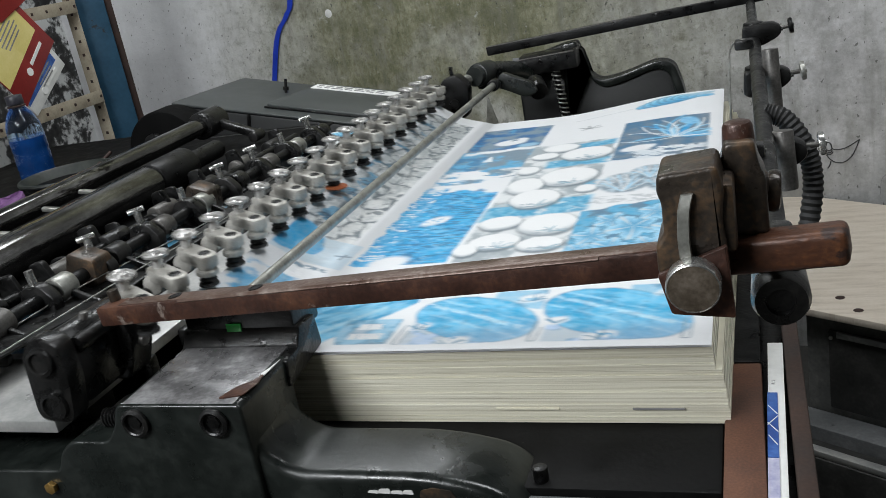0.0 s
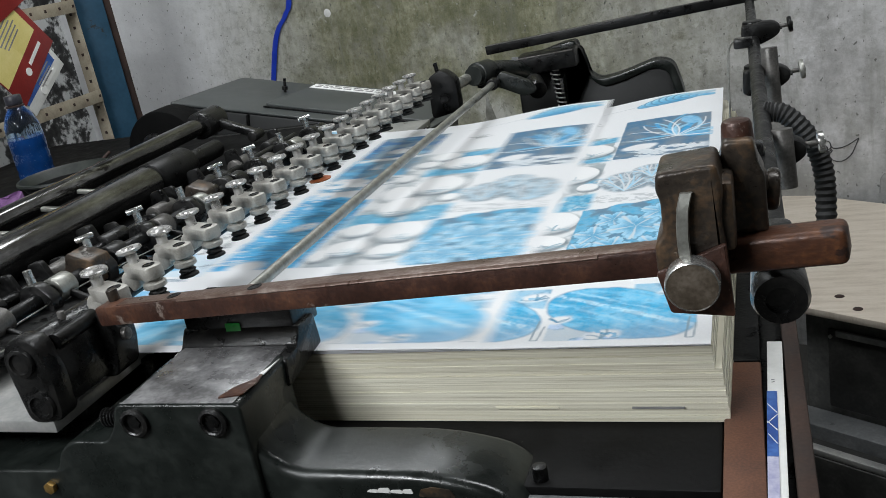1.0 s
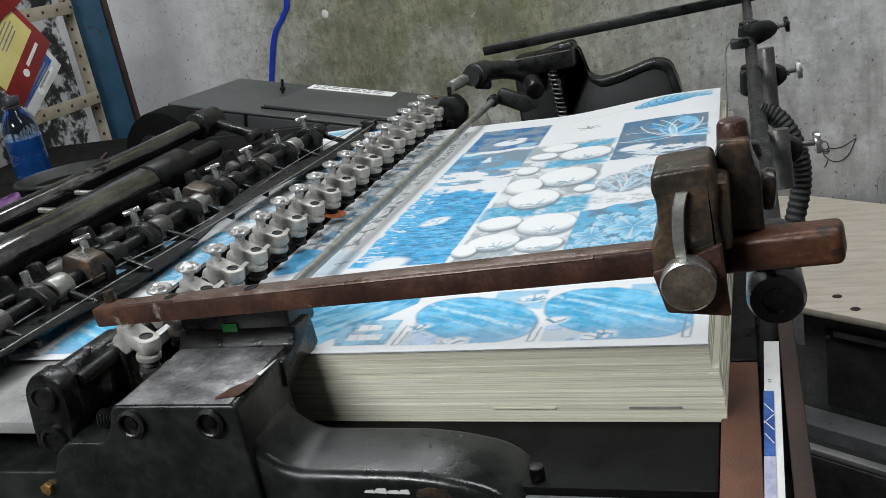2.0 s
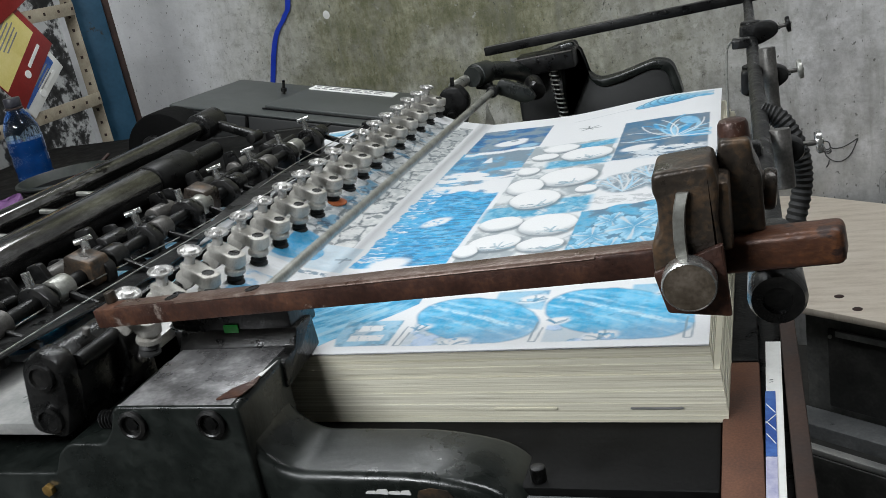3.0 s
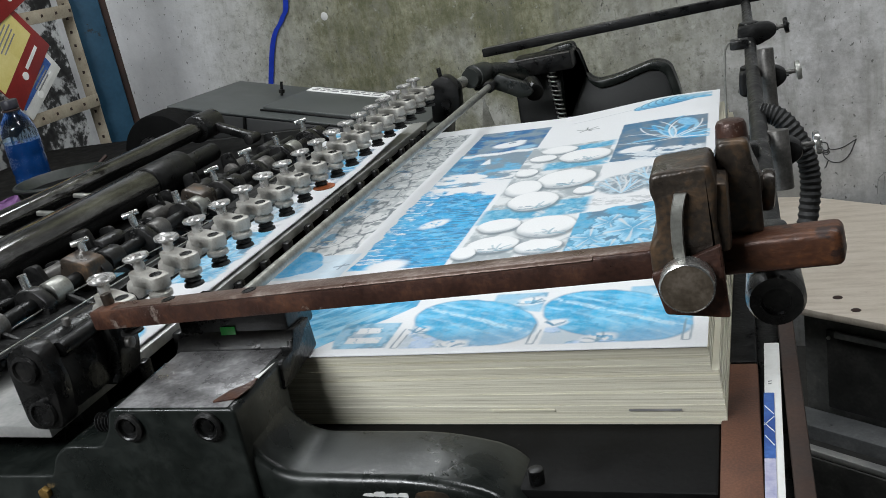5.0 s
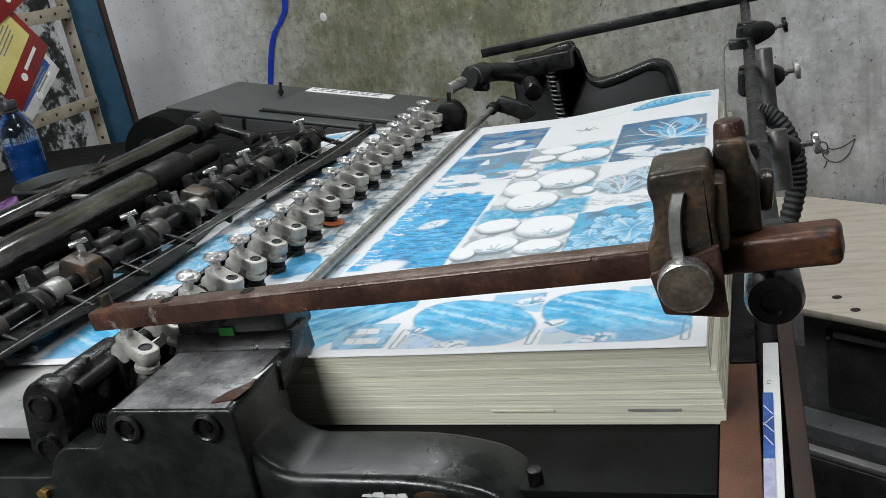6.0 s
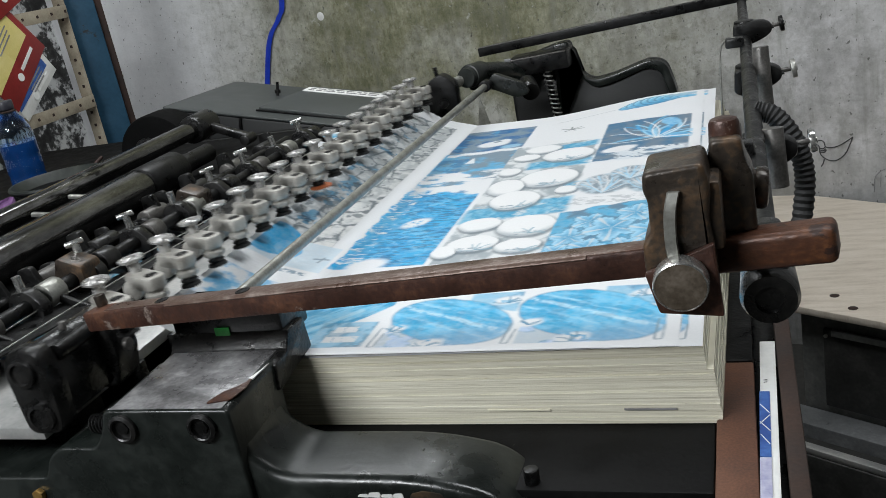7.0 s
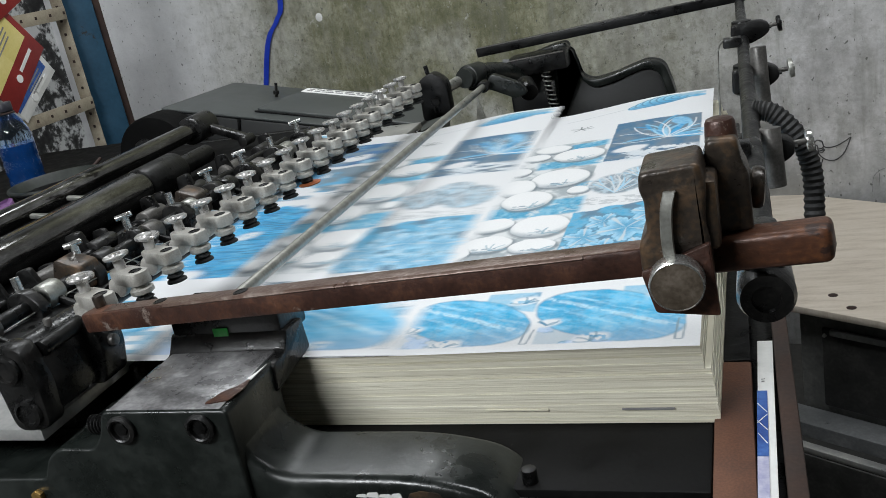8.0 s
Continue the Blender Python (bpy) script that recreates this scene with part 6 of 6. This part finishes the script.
for v in rag.verts:
    v.co += 0.022 * noise.noise_vector(v.co * 42) + 0.008 * noise.noise_vector(v.co * 120)
solo("rag", rag, M_PURPLE, "crumpled purple rag beside the bowl", "rag")

# ---- on the wall ----


def wall_pt(u, z, off=0.0):
    return WALL @ Vector((u, -off, z))


def wall_strap():
    t = thing("wall_strap", wall_pt(-1.73, 1.0), "blue plastic strap hanging on the wall", "strap")
    pts = curve_pts([wall_pt(-1.665, 1.60, 0.006), wall_pt(-1.706, 1.19, 0.008), wall_pt(-1.742, 1.11, 0.006), wall_pt(-1.787, 1.065, 0.006), wall_pt(-1.820, 1.00, 0.008), wall_pt(-1.870, 0.86, 0.006), wall_pt(-1.885, 0.80, 0.006)], 40)
    bm = B()
    d = (WALL.to_3x3() @ Vector((1, 0, 0))) * 0.011
    n = (WALL.to_3x3() @ Vector((0, -1, 0))) * 0.0012
    rows = [[bm.verts.new(p + a) for a in (-d, d, d + n, n - d)] for p in pts]
    for a, b in zip(rows, rows[1:]):
        for k in range(4):
            bm.faces.new((a[k], a[(k + 1) % 4], b[(k + 1) % 4], b[k]))
    bm.faces.new(rows[0][::-1])
    bm.faces.new(rows[-1])
    part("strap", bm, M_STRAP, t)
    return t


wall_strap()


def bird_doodle(u, z, s):
    """A child's pencil bird: body line, head, tail and leg."""
    t = thing("bird_drawing", wall_pt(u, z), "small pencil drawing of a bird on the plaster", "drawing")
    lines = [[(-1.0, 0.30), (-0.80, 0.52), (-0.55, 0.45), (-0.45, 0.15), (-0.1, 0.10), (0.35, 0.25), (0.9, 0.62)], [(0.9, 0.62), (0.72, 0.15), (0.50, -0.30), (0.10, -0.62), (-0.35, -0.60), (-0.70, -0.30), (-0.78, 0.05), (-0.80, 0.22), (-1.0, 0.30)],
             [(-0.55, -0.55), (-0.62, -0.80), (-0.72, -0.95)], [(-0.78, 0.10), (-0.60, 0.05), (-0.48, 0.15)], [(-0.78, 0.0), (-0.58, -0.06), (-0.46, 0.05)], [(-0.76, -0.12), (-0.55, -0.16), (-0.42, -0.02)]]
    for ln in lines:
        part("stroke", sweep(B(), curve_pts([wall_pt(u + a * s, z + b * s, 0.0012) for a, b in ln], 24), 0.0014, 6), M_PENCIL, t)
    return t


bird_doodle(-0.045, 0.575, 0.048)
scr = thing("wall_scribble", wall_pt(0.10, 0.48), "pencil scribble of a stone on the plaster", "drawing")
for pts in ([(0.045, 0.455), (0.050, 0.500), (0.085, 0.520), (0.130, 0.505), (0.150, 0.470)], [(0.060, 0.470), (0.062, 0.505)], [(0.10, 0.600), (0.118, 0.660)]):
    part("stroke", sweep(B(), curve_pts([wall_pt(a, b, 0.0010) for a, b in pts], 16), 0.0007, 6), M_GREY, scr)
solo("paint_blot", lathe(B(), [(0.013, 0.0), (0.010, 0.0012), (0.001, 0.0016)], WALL @ pose(-0.905, -0.0005, 0.872, 90, 0, 0), 11), M_RED, "small blot of dark red paint on the wall", "paint blot")
solo("paint_blot", lathe(B(), [(0.014, 0.0), (0.011, 0.0010), (0.001, 0.0014)], WALL @ pose(-1.575, -0.0005, 1.095, 90, 0, 0), 11), M_CARD, "pale blot of filler beside the blue strap", "paint blot")


# ---- what moves ----
PERIOD = 3.46
# phase, shift along the feed, lift, tilt
STROKE = [(0.00, 0.009, -0.001, 6), (0.10, -0.005, -0.003, -6), (0.20, -0.010, -0.006, -9), (0.60, -0.015, -0.006, -9), (0.80, -0.016, -0.002, -7), (1.00, -0.012, 0.003, -4), (1.20, -0.006, 0.0045, 0), (1.40, -0.007, 0.0045, 0), (1.50, -0.003, 0.0005, 0),
          (1.60, 0.0, -0.005, 1), (1.70, 0.004, -0.017, 3), (2.00, 0.004, -0.036, 10), (2.34, 0.006, -0.042, 13), (2.54, 0.004, -0.041, 13), (2.74, 0.002, -0.037, 13), (2.84, 0.002, -0.029, 13), (2.94, 0.004, -0.021, 13), (3.04, 0.011, -0.014, 13), (3.14, 0.015, -0.008, 14), (3.24, 0.017, -0.002, 14), (3.36, 0.009, 0.001, 10)]
# phase, angle by which the suckers bend up each of the two folds of the leading edge
FLAPS = [(-0.80, 0.0), (-0.66, 3.0), (-0.52, 10.0), (-0.42, 13.0), (-0.32, 15.0), (-0.20, 16.5), (0.0, 16.5), (0.2, 15.0), (0.6, 15.0), (0.7, 12.0), (0.8, 8.0), (0.9, 4.0), (1.0, 1.5), (1.2, 0.0)]
# phase, travel of the leaving sheet along the feed, tilt on its trailing edge
SLIDE = [(-0.02, 0.0, 0.0), (0.03, -0.008, 0.3), (0.10, -0.022, 0.45), (0.60, -0.024, 0.45), (0.70, -0.036, 0.6), (0.80, -0.070, 0.7), (0.90, -0.120, 0.7), (1.00, -0.185, 0.7), (1.10, -0.275, 0.7), (1.20, -0.355, 0.6), (1.30, -0.425, 0.5), (1.40, -0.485, 0.3), (1.50, -0.550, 0.1), (1.70, -0.575, 0.0), (2.40, -0.582, 0.0), (3.00, -0.600, 0.0), (3.46, -0.630, 0.0), (4.40, -0.660, 0.0), (8.4, -0.662, 0.0)]


def motions():
    rows = []
    for c in range(-1, 3):
        for p, x, z, tilt in STROKE:
            t = c * PERIOD + p
            if -0.02 <= t <= 8.05:
                rows.append((min(max(t, 0.0), 8.0), pose(BAR0.x + x, BAR0.y, BAR0.z + z, 0, tilt, 0)))
    rows = [r for i, r in enumerate(rows) if i == 0 or frame(r[0]) > frame(rows[i - 1][0])]
    p, x, z, tilt = STROKE[5]
    rows = [r for r in rows if r[0] < 7.99] + [(8.0, pose(BAR0.x + x, BAR0.y, BAR0.z + z, 0, tilt, 0))]
    walk(suckers, rows)
    for k, ob in enumerate(sheets[:4]):
        z0 = ob.location.z
        start = (k - 1) * PERIOD
        rows = []
        for t in [0.1 * i for i in range(81)]:
            ph = t - start
            a = SLIDE[0]
            if ph <= SLIDE[0][0]:
                x, z = 0.0, 0.0
            else:
                for a, b in zip(SLIDE, SLIDE[1:]):
                    if a[0] <= ph <= b[0]:
                        f = (ph - a[0]) / (b[0] - a[0])
                        x, z = a[1] + f * (b[1] - a[1]), a[2] + f * (b[2] - a[2])
                        break
            rows.append((t, pose(x, 0, z0, 0, z, 0)))
        walk(ob, rows)
        bend = [(0.1 * i, float(np.interp(0.1 * i - start, [p for p, a in FLAPS], [a for p, a in FLAPS]))) for i in range(81)]
        walk(flaps[k], [(t, pose(HINGE, 0, 0, 0, a, 0)) for t, a in bend])
        walk(lips[k], [(t, pose(FOLD - HINGE, 0, 0, 0, a, 0)) for t, a in bend])
    rows = []
    for c in range(-1, 3):
        for p, dz in ((0.0, 0.0), (1.0, 0.0), (1.55, 0.0), (1.70, -0.004), (2.10, -0.038), (2.34, -0.042), (2.60, -0.042), (2.80, -0.036), (2.90, -0.027), (3.00, -0.012), (3.10, -0.003), (3.20, 0.0)):
            t = c * PERIOD + p
            if 0 <= t <= 7.95:
                rows.append((t, pose(-0.414, 0.52, 0.99 + dz)))
    rows.append((8.0, pose(-0.414, 0.52, 0.99)))
    walk(rod, rows)
    rows = []
    for c in range(-1, 3):
        for p, a in ((0.0, 0.0), (0.3, -3.0), (0.8, -9.0), (1.1, -8.0), (1.6, 0.0), (2.2, 7.0), (2.8, 8.0), (3.1, 4.0)):
            t = c * PERIOD + p
            if 0 <= t <= 7.95:
                rows.append((t, pose(0.052, 0.30, 1.060, 0, a, 0)))
    rows.append((8.0, pose(0.052, 0.30, 1.060, 0, -8.0, 0)))
    walk(hose, rows)


motions()
